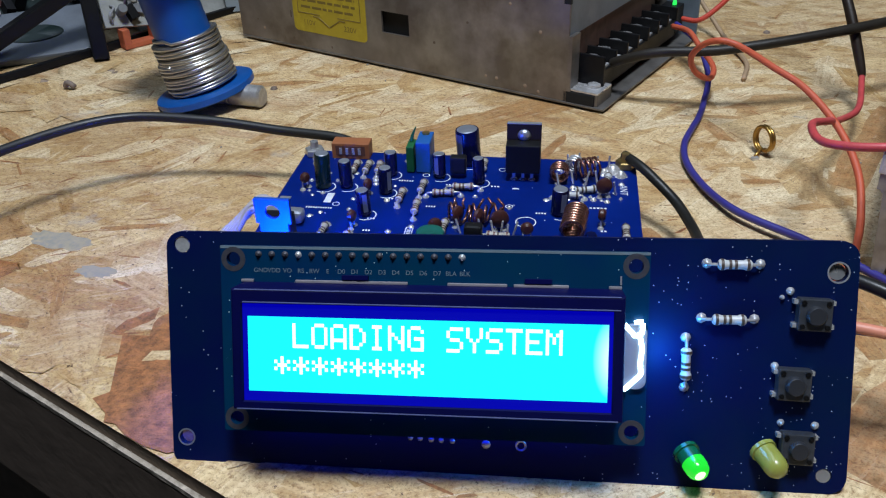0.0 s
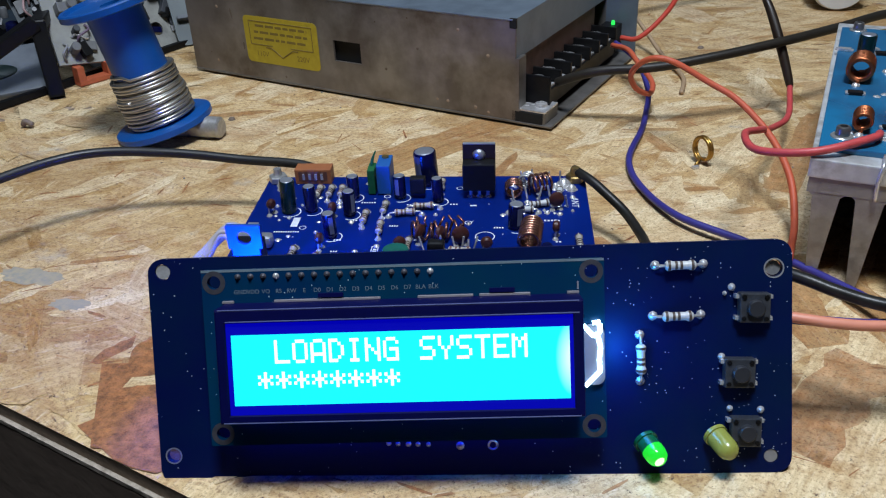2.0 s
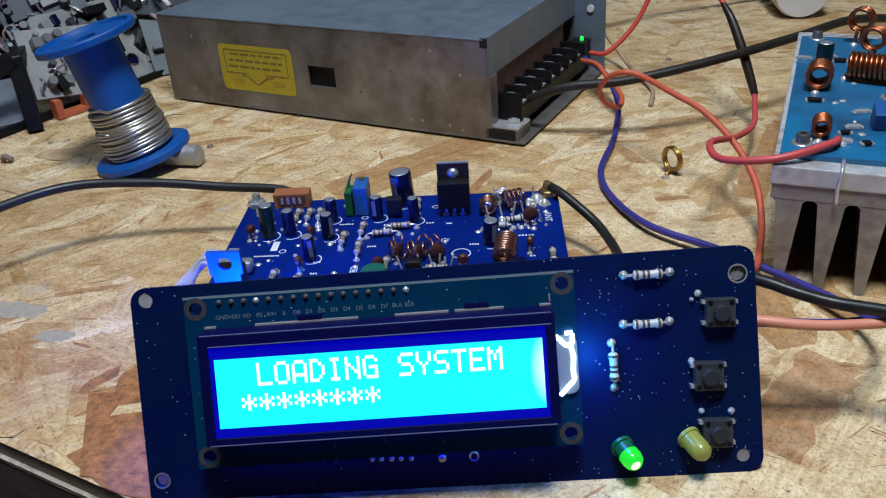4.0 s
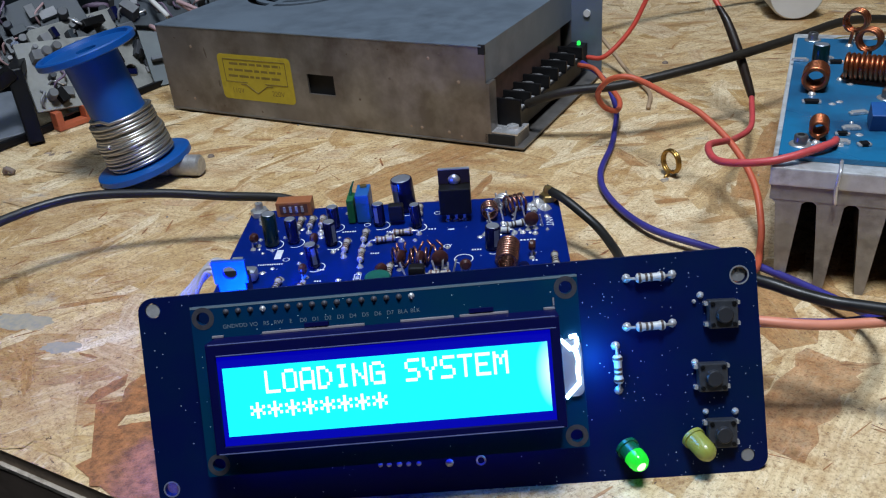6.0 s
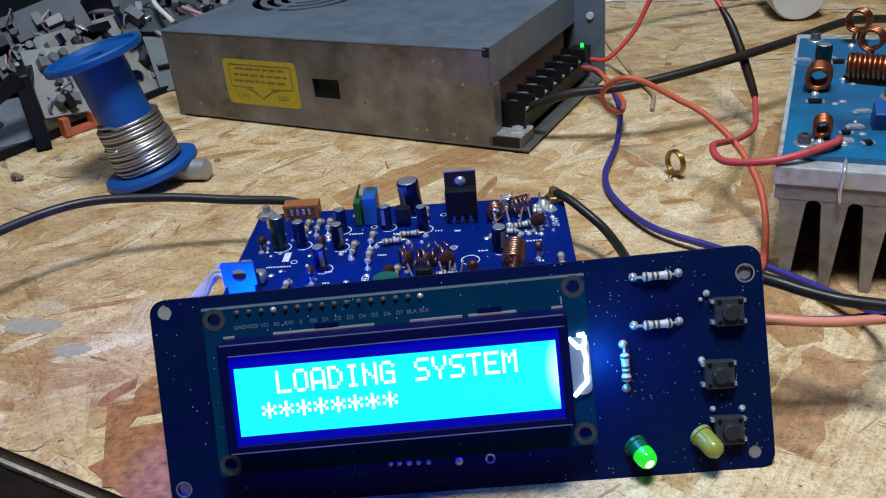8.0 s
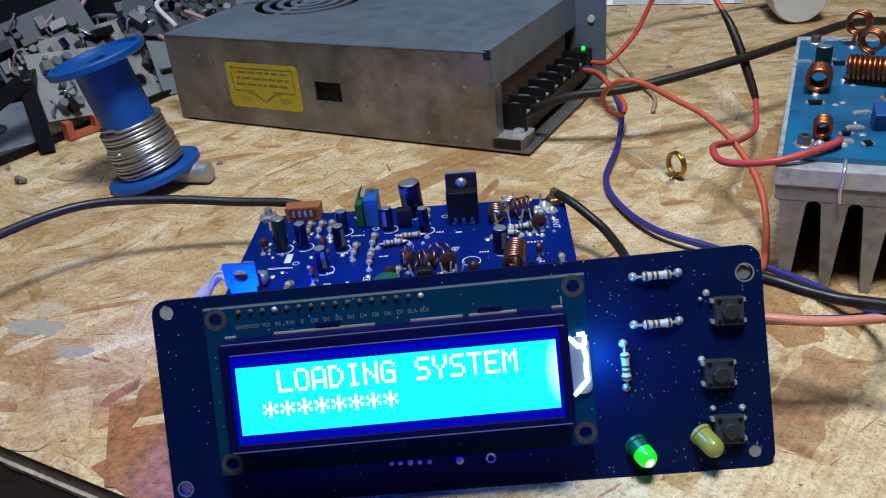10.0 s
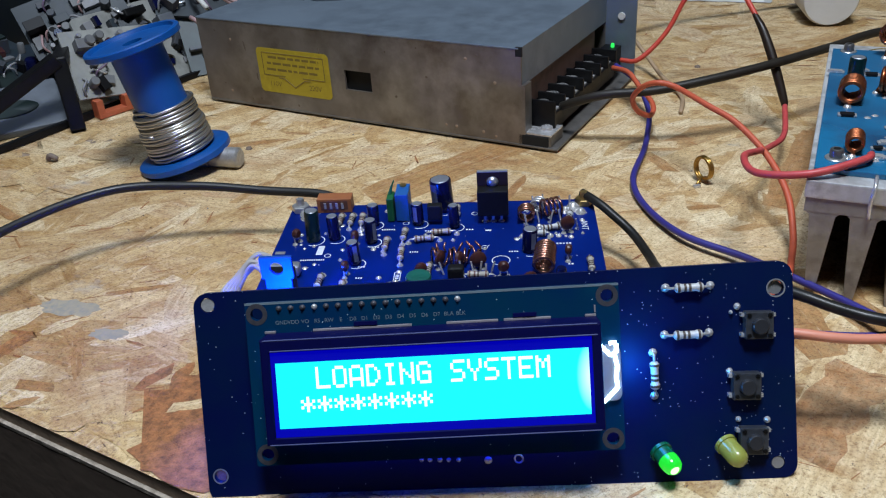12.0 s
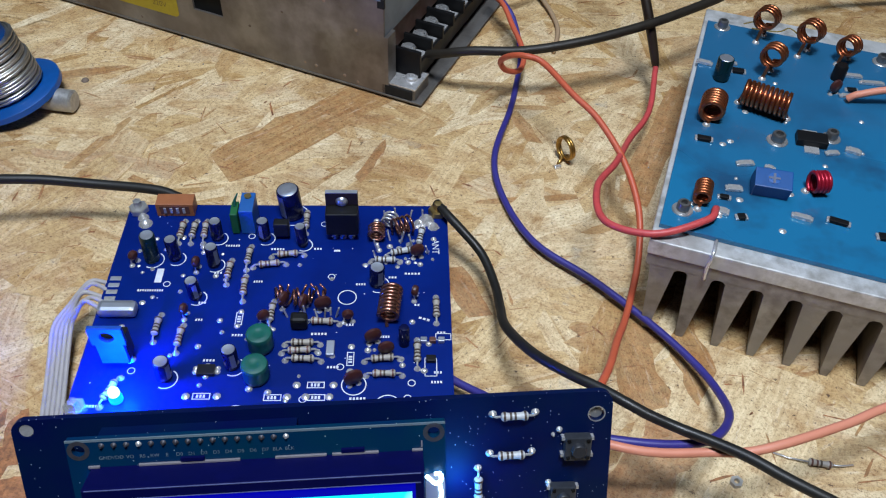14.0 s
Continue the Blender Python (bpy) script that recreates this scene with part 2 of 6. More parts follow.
M_RIBBON = mat("grey_ribbon_cable", (0.42, 0.40, 0.41), 0.5, 0, (0.33, 0.31, 0.32), 300)
M_SHRINK = mat("brown_heat_shrink", (0.022, 0.013, 0.008), 0.35, spec=0.4)
M_WHITE = mat("white_plastic", (0.62, 0.61, 0.58), 0.5, 0, (0.5, 0.49, 0.46), 80)
M_BUTTON = mat("grey_switch_case", (0.055, 0.06, 0.072), 0.35, 0.3, (0.03, 0.034, 0.042), 500)
M_PLUNGER = mat("dark_grey_plunger", (0.022, 0.024, 0.03), 0.4)
M_LEDGD = mat("unlit_green_epoxy", (0.004, 0.10, 0.045), 0.2)
M_LEDY = mat("yellow_led_epoxy", (0.27, 0.29, 0.06), 0.2, 0, (0.23, 0.25, 0.05), 300)
M_LEDG = glow("lit_green_led", (0.02, 0.8, 0.03), 0.8, (0.005, 0.22, 0.02))
M_LEDGC = glow("green_led_core", (0.65, 1.0, 0.55), 1.6)
M_LEDB = glow("lit_blue_led", (0.0, 0.30, 1.0), 2.2)
M_LEDBC = glow("blue_led_core", (0.55, 0.95, 1.0), 3.0)
M_PSULED = glow("green_indicator", (0.02, 0.8, 0.1), 1.4)
M_LIT = glow("display_backlight", (0.0, 0.90, 1.0), 1.2, rough=0.35)


def hot_spot(m):
    """The backlight's lamp sits behind one end of the field and pales it there."""
    nt = m.node_tree
    b = nt.nodes["Principled BSDF"]
    tc = nt.nodes.new("ShaderNodeTexCoord")
    mp = nt.nodes.new("ShaderNodeMapping")
    mp.inputs["Location"].default_value, mp.inputs["Scale"].default_value = (-0.0329 * 330, -0.0001 * 150, 0), (330, 150, 0)
    ln = nt.nodes.new("ShaderNodeVectorMath")
    ln.operation = "LENGTH"
    rp = nt.nodes.new("ShaderNodeMapRange")
    rp.inputs[1].default_value, rp.inputs[2].default_value, rp.inputs[3].default_value, rp.inputs[4].default_value = 0.35, 1.1, 0.85, 0.0
    nt.links.new(tc.outputs["Object"], mp.inputs[0])
    nt.links.new(mp.outputs[0], ln.inputs[0])
    nt.links.new(ln.outputs["Value"], rp.inputs[0])
    nt.links.new(mixc(nt, rp.outputs[0], (0.0, 0.90, 1.0), (0.7, 1.0, 1.0)), b.inputs["Emission Color"])


hot_spot(M_LIT)
M_BORDER = glow("display_glass_border", (0.0, 0.0, 0.55), 0.75, (0.003, 0.004, 0.03), 0.12)
M_CHAR = glow("display_character", (0.86, 0.97, 1.0), 1.35)
M_LEAK = glow("backlight_edge_leak", (0.60, 0.92, 1.0), 11.0)
M_BEZEL = mat("black_metal_bezel", (0.001, 0.002, 0.055), 0.5, 0.0, (0.001, 0.002, 0.04), 300, 0.6, spec=0.1)
M_BLUEGLOW = glow("added_blue_glow", (0.0, 0.012, 1.0), 3.2)
M_FRAMEEDGE = mat("bezel_bright_edge", (0.16, 0.19, 0.42), 0.3, 0.3)
M_WHITELINE = mat("tinned_frame_lug", (0.40, 0.37, 0.40), 0.3, 0.5)
M_LEGEND = mat("dim_board_legend", (0.13, 0.18, 0.22), 0.6)
M_PINDULL = mat("dull_pin_solder", (0.062, 0.06, 0.075), 0.45, 0.3, (0.035, 0.035, 0.045), 700)
M_DIFF = mat("grey_light_guide", (0.22, 0.24, 0.34), 0.4)
M_ROOM = mat("bounce_room_paint", (0.45, 0.45, 0.44), 0.9)
M_FLOOR = mat("concrete_floor", (0.10, 0.095, 0.09), 0.9, 0, (0.07, 0.065, 0.06), 30)


# ---- mesh helpers: things are modelled in millimetres ----
MM = Matrix.Scale(0.001, 4)


def thing(name, m, label, category, group="", kind=""):
    ob = new(name)
    ob.empty_display_size = 0.01
    ob.matrix_world = m
    return tagged(ob, label, category, group, kind)


def part(name, bm, material, parent, label="", m=None):
    me = bm
    if not isinstance(bm, bpy.types.Mesh):
        me = bpy.data.meshes.new(name)
        bm.to_mesh(me)
        bm.free()
        me.transform(MM)
        me.materials.append(material)
    ob = new(name, me)
    ob.parent = parent
    if m is not None:
        ob.matrix_basis = Matrix.Translation(m.translation * 0.001) @ m.to_3x3().to_4x4()
    return tagged(ob, label)


def solo(name, bm, material, label, category, group="", kind="", m=None):
    ob = part(name, bm, material, None, "", m)
    return tagged(ob, label, category, group, kind)


def smooth(bm, flat=0.7):
    for f in bm.faces:
        f.smooth = True
    for e in bm.edges:
        if len(e.link_faces) == 2 and e.calc_face_angle(0) > flat:
            e.smooth = False
    return bm


def box(bm, x0, x1, y0, y1, z0, z1, r=0.0, m=None):
    vs = bmesh.ops.create_cube(bm, size=1)["verts"]
    for v in vs:
        v.co = Vector(((x0 + x1) / 2 + v.co.x * (x1 - x0), (y0 + y1) / 2 + v.co.y * (y1 - y0), (z0 + z1) / 2 + v.co.z * (z1 - z0)))
        if m is not None:
            v.co = m @ v.co
    if r:
        es = list({e for v in vs for e in v.link_edges})
        bmesh.ops.bevel(bm, geom=es, offset=r, segments=2, affect="EDGES", profile=0.6)
    return bm


def bx(*a, **k):
    return box(bmesh.new(), *a, **k)


def frame_at(p, d):
    return Matrix.Translation(p) @ Vector(d).to_track_quat("Z", "Y").to_matrix().to_4x4()


def lathe(bm, prof, n=20, m=None):
    """Turns a profile of (radius, height) round z; radius 0 closes an end."""
    m = m or Matrix()
    rings = []
    for r, z in prof:
        if r < 1e-6:
            rings.append([bm.verts.new(m @ Vector((0, 0, z)))])
        else:
            rings.append([bm.verts.new(m @ Vector((r * math.cos(2 * math.pi * i / n), r * math.sin(2 * math.pi * i / n), z))) for i in range(n)])
    for a, b in zip(rings, rings[1:]):
        for i in range(n):
            j = (i + 1) % n
            if len(a) == 1 and len(b) == 1:
                continue
            if len(a) == 1:
                bm.faces.new((a[0], b[j], b[i]))
            elif len(b) == 1:
                bm.faces.new((a[i], a[j], b[0]))
            else:
                bm.faces.new((a[i], a[j], b[j], b[i]))
    bmesh.ops.recalc_face_normals(bm, faces=bm.faces)
    return smooth(bm)


def rod(bm, p0, p1, r, n=12, r1=None):
    p0, p1 = Vector(p0), Vector(p1)
    L = (p1 - p0).length
    return lathe(bm, [(0, 0), (r, 0), (r1 or r, L), (0, L)], n, frame_at(p0, p1 - p0))


def spline(pts, per=8):
    """Catmull-Rom through the points."""
    P = [Vector(p) for p in pts]
    P = [P[0] * 2 - P[1], *P, P[-1] * 2 - P[-2]]
    out = []
    for i in range(1, len(P) - 2):
        a, b, c, d = P[i - 1:i + 3]
        for k in range(per):
            t = k / per
            out.append(0.5 * ((2 * b) + (c - a) * t + (2 * a - 5 * b + 4 * c - d) * t * t + (3 * b - 3 * c + d - a) * t ** 3))
    out.append(P[-2])
    return out


def tube(bm, pts, r, n=10, taper=None):
    """A round wire along the points."""
    P = [Vector(p) for p in pts]
    up = Vector((0, 0, 1))
    rings, prev = [], None
    for i, p in enumerate(P):
        d = (P[min(i + 1, len(P) - 1)] - P[max(i - 1, 0)]).normalized()
        if prev is None:
            prev = d.orthogonal().normalized()
        prev = (prev - d * prev.dot(d)).normalized()
        q = d.cross(prev)
        rr = r * (taper(i / (len(P) - 1)) if taper else 1)
        rings.append([bm.verts.new(p + rr * (math.cos(2 * math.pi * k / n) * prev + math.sin(2 * math.pi * k / n) * q)) for k in range(n)])
    for a, b in zip(rings, rings[1:]):
        for k in range(n):
            bm.faces.new((a[k], a[(k + 1) % n], b[(k + 1) % n], b[k]))
    bm.faces.new(rings[0][::-1])
    bm.faces.new(rings[-1])
    return smooth(bm)


def helix(turns, r, pitch, n=14, start=0.0):
    """Coil round the x axis, centred on it."""
    N = int(turns * n)
    return [Vector((pitch * (i / n - turns / 2), r * math.cos(start + 2 * math.pi * i / n), r * math.sin(start + 2 * math.pi * i / n))) for i in range(N + 1)]


def wire(name, pts, r, material, label, category="wire", per=8, n=10, group=""):
    """A loose wire in the world, points in millimetres."""
    bm = tube(bmesh.new(), spline(pts, per), r, n)
    return solo(name, bm, material, label, category, group)


CACHE = {}


def shared(key, build, material):
    """One mesh for all alike parts."""
    if key not in CACHE:
        me = bpy.data.meshes.new(key if isinstance(key, str) else key[0])
        bm = build()
        bm.to_mesh(me)
        bm.free()
        me.transform(MM)
        me.materials.append(material)
        CACHE[key] = me
    return CACHE[key]


def P(x, y, z=0.0, rx=0, ry=0, rz=0):
    return pose(x, y, z, rx, ry, rz)


def flat_text(name, body, size, material, parent, m, label=""):
    cu = bpy.data.curves.new(name, "FONT")
    cu.body, cu.size, cu.align_x, cu.align_y = body, size * 0.001, "CENTER", "CENTER"
    cu.materials.append(material)
    ob = new(name, cu)
    ob.parent = parent
    ob.matrix_basis = Matrix.Translation(m.translation * 0.001) @ m.to_3x3().to_4x4()
    return tagged(ob, label)


def plate_with_holes(x0, x1, y0, y1, z0, z1, holes, corner=3.0):
    """Thin board with rounded corners and round holes right through."""
    bm = bmesh.new()
    loops = []
    ol = []
    for cx, cy, a0 in ((x1 - corner, y1 - corner, 0), (x0 + corner, y1 - corner, 90), (x0 + corner, y0 + corner, 180), (x1 - corner, y0 + corner, 270)):
        for k in range(7):
            a = radians(a0 + 15 * k)
            ol.append((cx + corner * math.cos(a), cy + corner * math.sin(a)))
    loops.append(ol)
    for hx, hy, r in holes:
        loops.append([(hx + r * math.cos(2 * math.pi * i / 20), hy + r * math.sin(2 * math.pi * i / 20)) for i in range(20)])
    es = []
    for lp in loops:
        vs = [bm.verts.new((x, y, z1)) for x, y in lp]
        es += [bm.edges.new((vs[i], vs[(i + 1) % len(vs)])) for i in range(len(vs))]
    bmesh.ops.triangle_fill(bm, use_beauty=True, use_dissolve=False, edges=es)
    # drop the faces that fill the holes
    kill = [f for f in bm.faces if any((f.calc_center_median().xy - Vector((hx, hy))).length < r * 0.98 and all((v.co.xy - Vector((hx, hy))).length < r * 1.02 for v in f.verts) for hx, hy, r in holes)]
    bmesh.ops.delete(bm, geom=kill, context="FACES_ONLY")
    got = bmesh.ops.extrude_face_region(bm, geom=list(bm.faces))
    for v in got["geom"]:
        if isinstance(v, bmesh.types.BMVert):
            v.co.z = z0
    bmesh.ops.recalc_face_normals(bm, faces=bm.faces)
    return bm


# ---- room and bench ----
def slab(name, x0, x1, y0, y1, z0, z1, material, label, m=None):
    return solo(name, bx(x0, x1, y0, y1, z0, z1), material, label, "structure", "", "structure", m)


slab("floor", -2500, 2500, -2500, 2500, -800, -750, M_FLOOR, "grey concrete workshop floor")
# ceiling and walls are out of view, added to bounce fill light
slab("ceiling", -2500, 2500, -2500, 2500, 1750, 1800, M_ROOM, "unseen ceiling added to bounce light")
slab("bounce_wall_north", -2500, 2500, 2400, 2500, -750, 1750, M_ROOM, "unseen wall added to bounce light")
slab("bounce_wall_south", -2500, 2500, -2500, -2400, -750, 1750, M_ROOM, "unseen wall added to bounce light")
slab("bounce_wall_west", -2500, -2400, -2400, 2400, -750, 1750, M_ROOM, "unseen wall added to bounce light")
slab("bounce_wall_east", 2400, 2500, -2400, 2400, -750, 1750, M_ROOM, "unseen wall added to bounce light")

# the bench's own axes: x along its front edge
T_BENCH = pose(-0.039, 0.1905, 0, 0, 0, -27.6)
bench = thing("workbench", T_BENCH, "worn workbench topped with raw oriented strand board", "workbench")
# the sawn front runs a little askew to the strands
SKEW = math.radians(-1.9)
ASKEW = Matrix.Translation((-10, 0, 0)) @ Matrix.Rotation(SKEW, 4, "Z") @ Matrix.Translation((10, 0, 0))


def front_line(x):
    return 1.0 + (x + 10) * math.tan(SKEW)


part("board_core", bx(-440, 920, 1.2, 900, -5.0, -0.46, m=ASKEW), M_EDGE, bench, "dark brown cut edge of the strand board")


def rough_strip(y0, y1, z0, z1, amp, step, seed):
    """A long strip with a chipped, uneven front."""
    rnd = random.Random(seed)
    bm = bmesh.new()
    rows = []
    for i in range(int(1320 / step) + 1):
        x = -420 + i * step
        j, k = rnd.uniform(-amp, amp), rnd.uniform(-amp, amp)
        rows.append([bm.verts.new(ASKEW @ Vector(c)) for c in ((x, y1, z1 + k * 0.3), (x, y0 + j, z1 + k * 0.5), (x, y0 + k, z0 + j * 0.3), (x, y1, z0))])
    for a, b in zip(rows, rows[1:]):
        for q in range(4):
            bm.faces.new((a[q], b[q], b[(q + 1) % 4], a[(q + 1) % 4]))
    bmesh.ops.recalc_face_normals(bm, faces=bm.faces)
    return bm


part("pale_ledge", rough_strip(0.1, 3.0, -6.3, -5.05, 0.06, 3.1, 7), M_STRIP, bench, "pale splintered ledge below the top")
part("lower_board", bx(-420, 900, 3.1, 850, -6.9, -5.1, m=ASKEW), M_STRIP, bench)
part("front_plank", bx(-420, 900, 0.2, 20, -46, -6.95, r=0.3, m=ASKEW), M_PLANK, bench, "dark stained front plank")
part("under_frame", bx(-420, 900, 12, 60, -110, -46), M_PLANK, bench)
for lx, ly in ((-380, 60), (840, 60), (-380, 820), (840, 820)):
    part("leg", bx(lx, lx + 50, ly, ly + 50, -750, -7.2, r=2), M_PLANK, bench)


def strands():
    """Overlapping wood strands pressed into the top of the board."""
    rnd = random.Random(11)
    verts, faces, uvs, tones = [], [], [], []

    def strand(cx, cy, ang, L, W, z, tone, kinks=6, square=False):
        c, s = math.cos(ang), math.sin(ang)
        b0 = len(verts)
        top, bot = [], []
        skew = rnd.uniform(-0.5, 0.5) * W * (0.15 if square else 1)
        ou, ov = rnd.uniform(0, 50), rnd.uniform(0, 50)
        for i in range(kinks + 1):
            f = i / kinks
            x = (f - 0.5) * L
            w = W / 2 * (1 if 0 < i < kinks else rnd.uniform(0.85 if square else 0.35, 1.0))
            top.append((x + skew + rnd.uniform(-1, 1), w * rnd.uniform(0.72, 1.08)))
            bot.append((x - skew + rnd.uniform(-1, 1), -w * rnd.uniform(0.72, 1.08)))
        ring = bot + top[::-1]
        tz, tw = rnd.uniform(-0.03, 0.03) / L, rnd.uniform(-0.03, 0.03) / W
        top_z = z + 0.012
        if z > -0.06:
            tz, tw = (0.0, 0.0) if z > -0.036 else (tz * 0.15, tw * 0.15)
        for x, y in ring:
            px = cx + c * x - s * y
            verts.append((px * 0.001, max(front_line(px), cy + s * x + c * y) * 0.001, min(top_z, z + tz * x + tw * y) * 0.001))
            uvs.append(((x * 0.001 + ou), (y * 0.001 + ov)))
            tones.append(tone)
        k = kinks + 1
        for i in range(kinks):
            faces.append((b0 + i, b0 + i + 1, b0 + 2 * k - 2 - i, b0 + 2 * k - 1 - i))

    def tone():
        a = rnd.random()
        return (rnd.uniform(0, 1.0) ** 1.5, max(0.0, rnd.uniform(-0.9, 0.9)), rnd.uniform(0.12, 0.38) if a < 0.035 else rnd.uniform(0, 0.05))

    # wide base strands first, so that no gap shows the core
    for gx in range(62):
        for gy in range(43):
            strand(-415 + gx * 21.3, max(19.5, 12 + gy * 21), rnd.uniform(-0.35, 0.35), 34, 25, -0.41 - 0.0004 * ((gx * 7 + gy * 13) % 50), tone())
    # a close layer over the whole top
    n = 9500
    for i in range(n):
        near = rnd.random() < 0.62
        cx = rnd.uniform(-130, 330) if near else rnd.uniform(-420, 900)
        cy = rnd.uniform(0, 420) if near else rnd.uniform(0, 900)
        L = rnd.choice((rnd.uniform(14, 34), rnd.uniform(28, 70)))
        W = rnd.uniform(3.5, 9) if rnd.random() < 0.6 else rnd.uniform(8, 19)
        ang = rnd.gauss(math.radians(35), 0.55) if rnd.random() < 0.7 else rnd.uniform(0, math.pi)
        reach = abs(math.sin(ang)) * (L / 2 + W / 2) + W / 2
        if cy < reach + 1:
            cy = reach + 1 + rnd.uniform(0, 6)
        strand(cx, cy, ang, L, W, -0.03 - 0.34 * (1 - i / n) - 0.02, tone())
    # square-ended base strands along the cut edge, where longer ones were sawn off
    for i in range(260):
        x = -420 + i * 5.1
        strand(x, 9.0 + (x + 10) * math.tan(SKEW), math.radians(90), 19.0, 9, -0.40, (rnd.uniform(0, 0.6), rnd.uniform(0, 0.5), 0.0), 4, True)
    # long strands in the upper layer, then darker flakes and splinters
    for i in range(260):
        L, W, ang = rnd.uniform(36, 95), rnd.uniform(7, 20), rnd.gauss(math.radians(38), 0.6)
        cx, cy = rnd.uniform(-140, 330), rnd.uniform(30, 420)
        strand(cx, max(cy, abs(math.sin(ang)) * (L / 2 + W / 2) + W / 2 + 2), ang, L, W, -0.048 - 0.004 * rnd.random(), (rnd.choice((0.1, 0.2, 0.6, 1.0)), rnd.choice((0, 0, 0.4, 0.8)), rnd.choice((0.0, 0.0, 0.04, 0.08, 0.2))), 7)
    for i in range(70):
        ang = rnd.gauss(math.radians(48), 0.5)
        strand(rnd.uniform(-130, 330), rnd.uniform(50, 420), ang, rnd.uniform(16, 44), rnd.uniform(2.2, 6.5), -0.047 + 0.0013 * (i % 8), (rnd.uniform(0.6, 1.0), 0.0, rnd.uniform(0.10, 0.40)), 5)
    for i in range(1300):
        ang = rnd.gauss(math.radians(45), 0.6)
        strand(rnd.uniform(-160, 400), rnd.uniform(12, 460), ang, rnd.uniform(1.2, 9), rnd.uniform(0.25, 1.0), -0.022 + 0.0015 * (i % 11), (0.9, 0.0, rnd.uniform(0.35, 1.0)), 3)
    # darker, browner strands by the cut corner and beside the heatsink
    for i in range(46):
        cx, cy = (rnd.uniform(-110, 20), rnd.uniform(14, 42)) if i < 28 else (rnd.uniform(112, 165), rnd.uniform(60, 140))
        strand(cx, cy, rnd.gauss(math.radians(20), 0.3), rnd.uniform(14, 34), rnd.uniform(5, 12), -0.0366 - 0.0004 * i, (rnd.uniform(0.5, 1), 0.0, rnd.uniform(0.12, 0.42)), 7)
    # broad cream and ochre strands in the top layer, fanned out from the near corner
    for i in range(150):
        ang = rnd.gauss(math.radians(62), 0.42)
        L, W = rnd.uniform(24, 62), rnd.uniform(5, 15)
        cx, cy = rnd.uniform(-150, 190), rnd.uniform(14, 260)
        cy = max(cy, abs(math.sin(ang)) * (L / 2 + W / 2) + W / 2 + 2)
        strand(cx, cy, ang, L, W, -0.0468 + 0.0013 * (i % 8), (rnd.choice((0.0, 0.1, 0.5, 0.9)), rnd.choice((0.0, 0.2, 0.7, 1.0)), rnd.choice((0.0, 0.0, 0.03, 0.08))), 7)
    # the large dark strands near the display panel
    strand(9.8, 28, math.radians(50), 47, 38, -0.031, (0.9, 0.0, 0.93), 7, True)
    for cx, cy, a, L, W in ((-18, 29, 70, 12, 5), (-12, 33, 88, 10, 4.5), (-5, 38, 60, 11, 5), (2, 44, 75, 10, 6)):
        strand(cx, cy, math.radians(a), L, W, -0.029 + 0.0004 * cx * 0.1, (0.9, 0.0, 0.88), 5)
    strand(17, 11, math.radians(50), 40, 26, -0.0312, (0.9, 0.0, 0.93), 7, True)
    strand(-1, 23.7, math.radians(38), 9, 4, -0.026, (0.6, 0.5, 0.12), 5)
    # a broad grey-tan strand beside it
    strand(-28, 15, math.radians(50), 21, 25, -0.0325, (0.50, 0.12, 0.09), 6, True)
    strand(158, 80, math.radians(80), 120, 52, -0.0338, (0.0, 0.55, 0.0), 9, True)
    strand(147, 87, math.radians(76), 40, 16, -0.031, (0.4, 0.3, 0.54), 9, True)
    strand(154, 103, math.radians(36), 15, 4.5, -0.028, (0.4, 0.3, 0.54), 5)
    strand(152, 93, math.radians(48), 17, 6, -0.0285, (0.4, 0.3, 0.52), 5)
    # a long ochre strand under the power supply's front, and lone dark slivers
    strand(-2, 187, math.radians(66), 92, 22, -0.031, (0.95, 0.0, 0.26), 9, True)
    for dx, w in ((-6, 1.6), (-1.5, 1.0), (3, 1.8), (6.5, 0.8)):
        strand(-2 + dx, 187 - 0.3 * dx, math.radians(66), 80, w, -0.027 + 0.0003 * dx, (1.0, 0.0, 0.42), 8)
    strand(25.8, 171, math.radians(90), 23, 4.2, -0.031, (0.8, 0.0, 0.50), 5)
    strand(-70, 16.5, math.radians(87), 28, 6.0, -0.031, (0.9, 0.0, 0.72), 6)
    strand(-83, 21, math.radians(88), 36, 15, -0.0318, (0.0, 1.0, 0.0), 6)
    strand(-64, 36, math.radians(70), 12, 6, -0.0316, (0.0, 1.0, 0.0), 5)
    strand(-70.5, 28.6, math.radians(12), 9, 3.2, -0.0295, (0.9, 0.0, 0.72), 4)
    strand(-47.5, 28.3, math.radians(-41), 23, 4.2, -0.029, (1.0, 0.0, 0.36), 5)
    strand(-34, 32, math.radians(43), 20, 5.5, -0.0305, (0.95, 0.0, 0.04), 6)
    strand(-35, 38.7, math.radians(5), 6, 1.3, -0.026, (0.9, 0.0, 0.8), 4)
    strand(-46, 12.4, math.radians(15), 13, 4.5, -0.030, (0.9, 0.0, 0.50), 5)
    strand(-43.5, 6.0, math.radians(40), 8, 4.0, -0.029, (0.9, 0.0, 0.42), 5)
    strand(-150, 83, math.radians(-17), 22, 4.4, -0.031, (0.9, 0.0, 0.50), 5)
    strand(70, 212, math.radians(-45), 16, 6, -0.031, (0.8, 0.0, 0.38), 5)
    strand(-56, 13, math.radians(88), 17, 12, -0.031, (0.0, 0.9, 0.02), 5, True)
    strand(118, 227, math.radians(88), 74, 13, -0.031, (0.75, 0.0, 0.45), 8, True)
    strand(136, 122, math.radians(-59), 31, 14, -0.026, (1.0, 0.0, 0.40), 8, True)
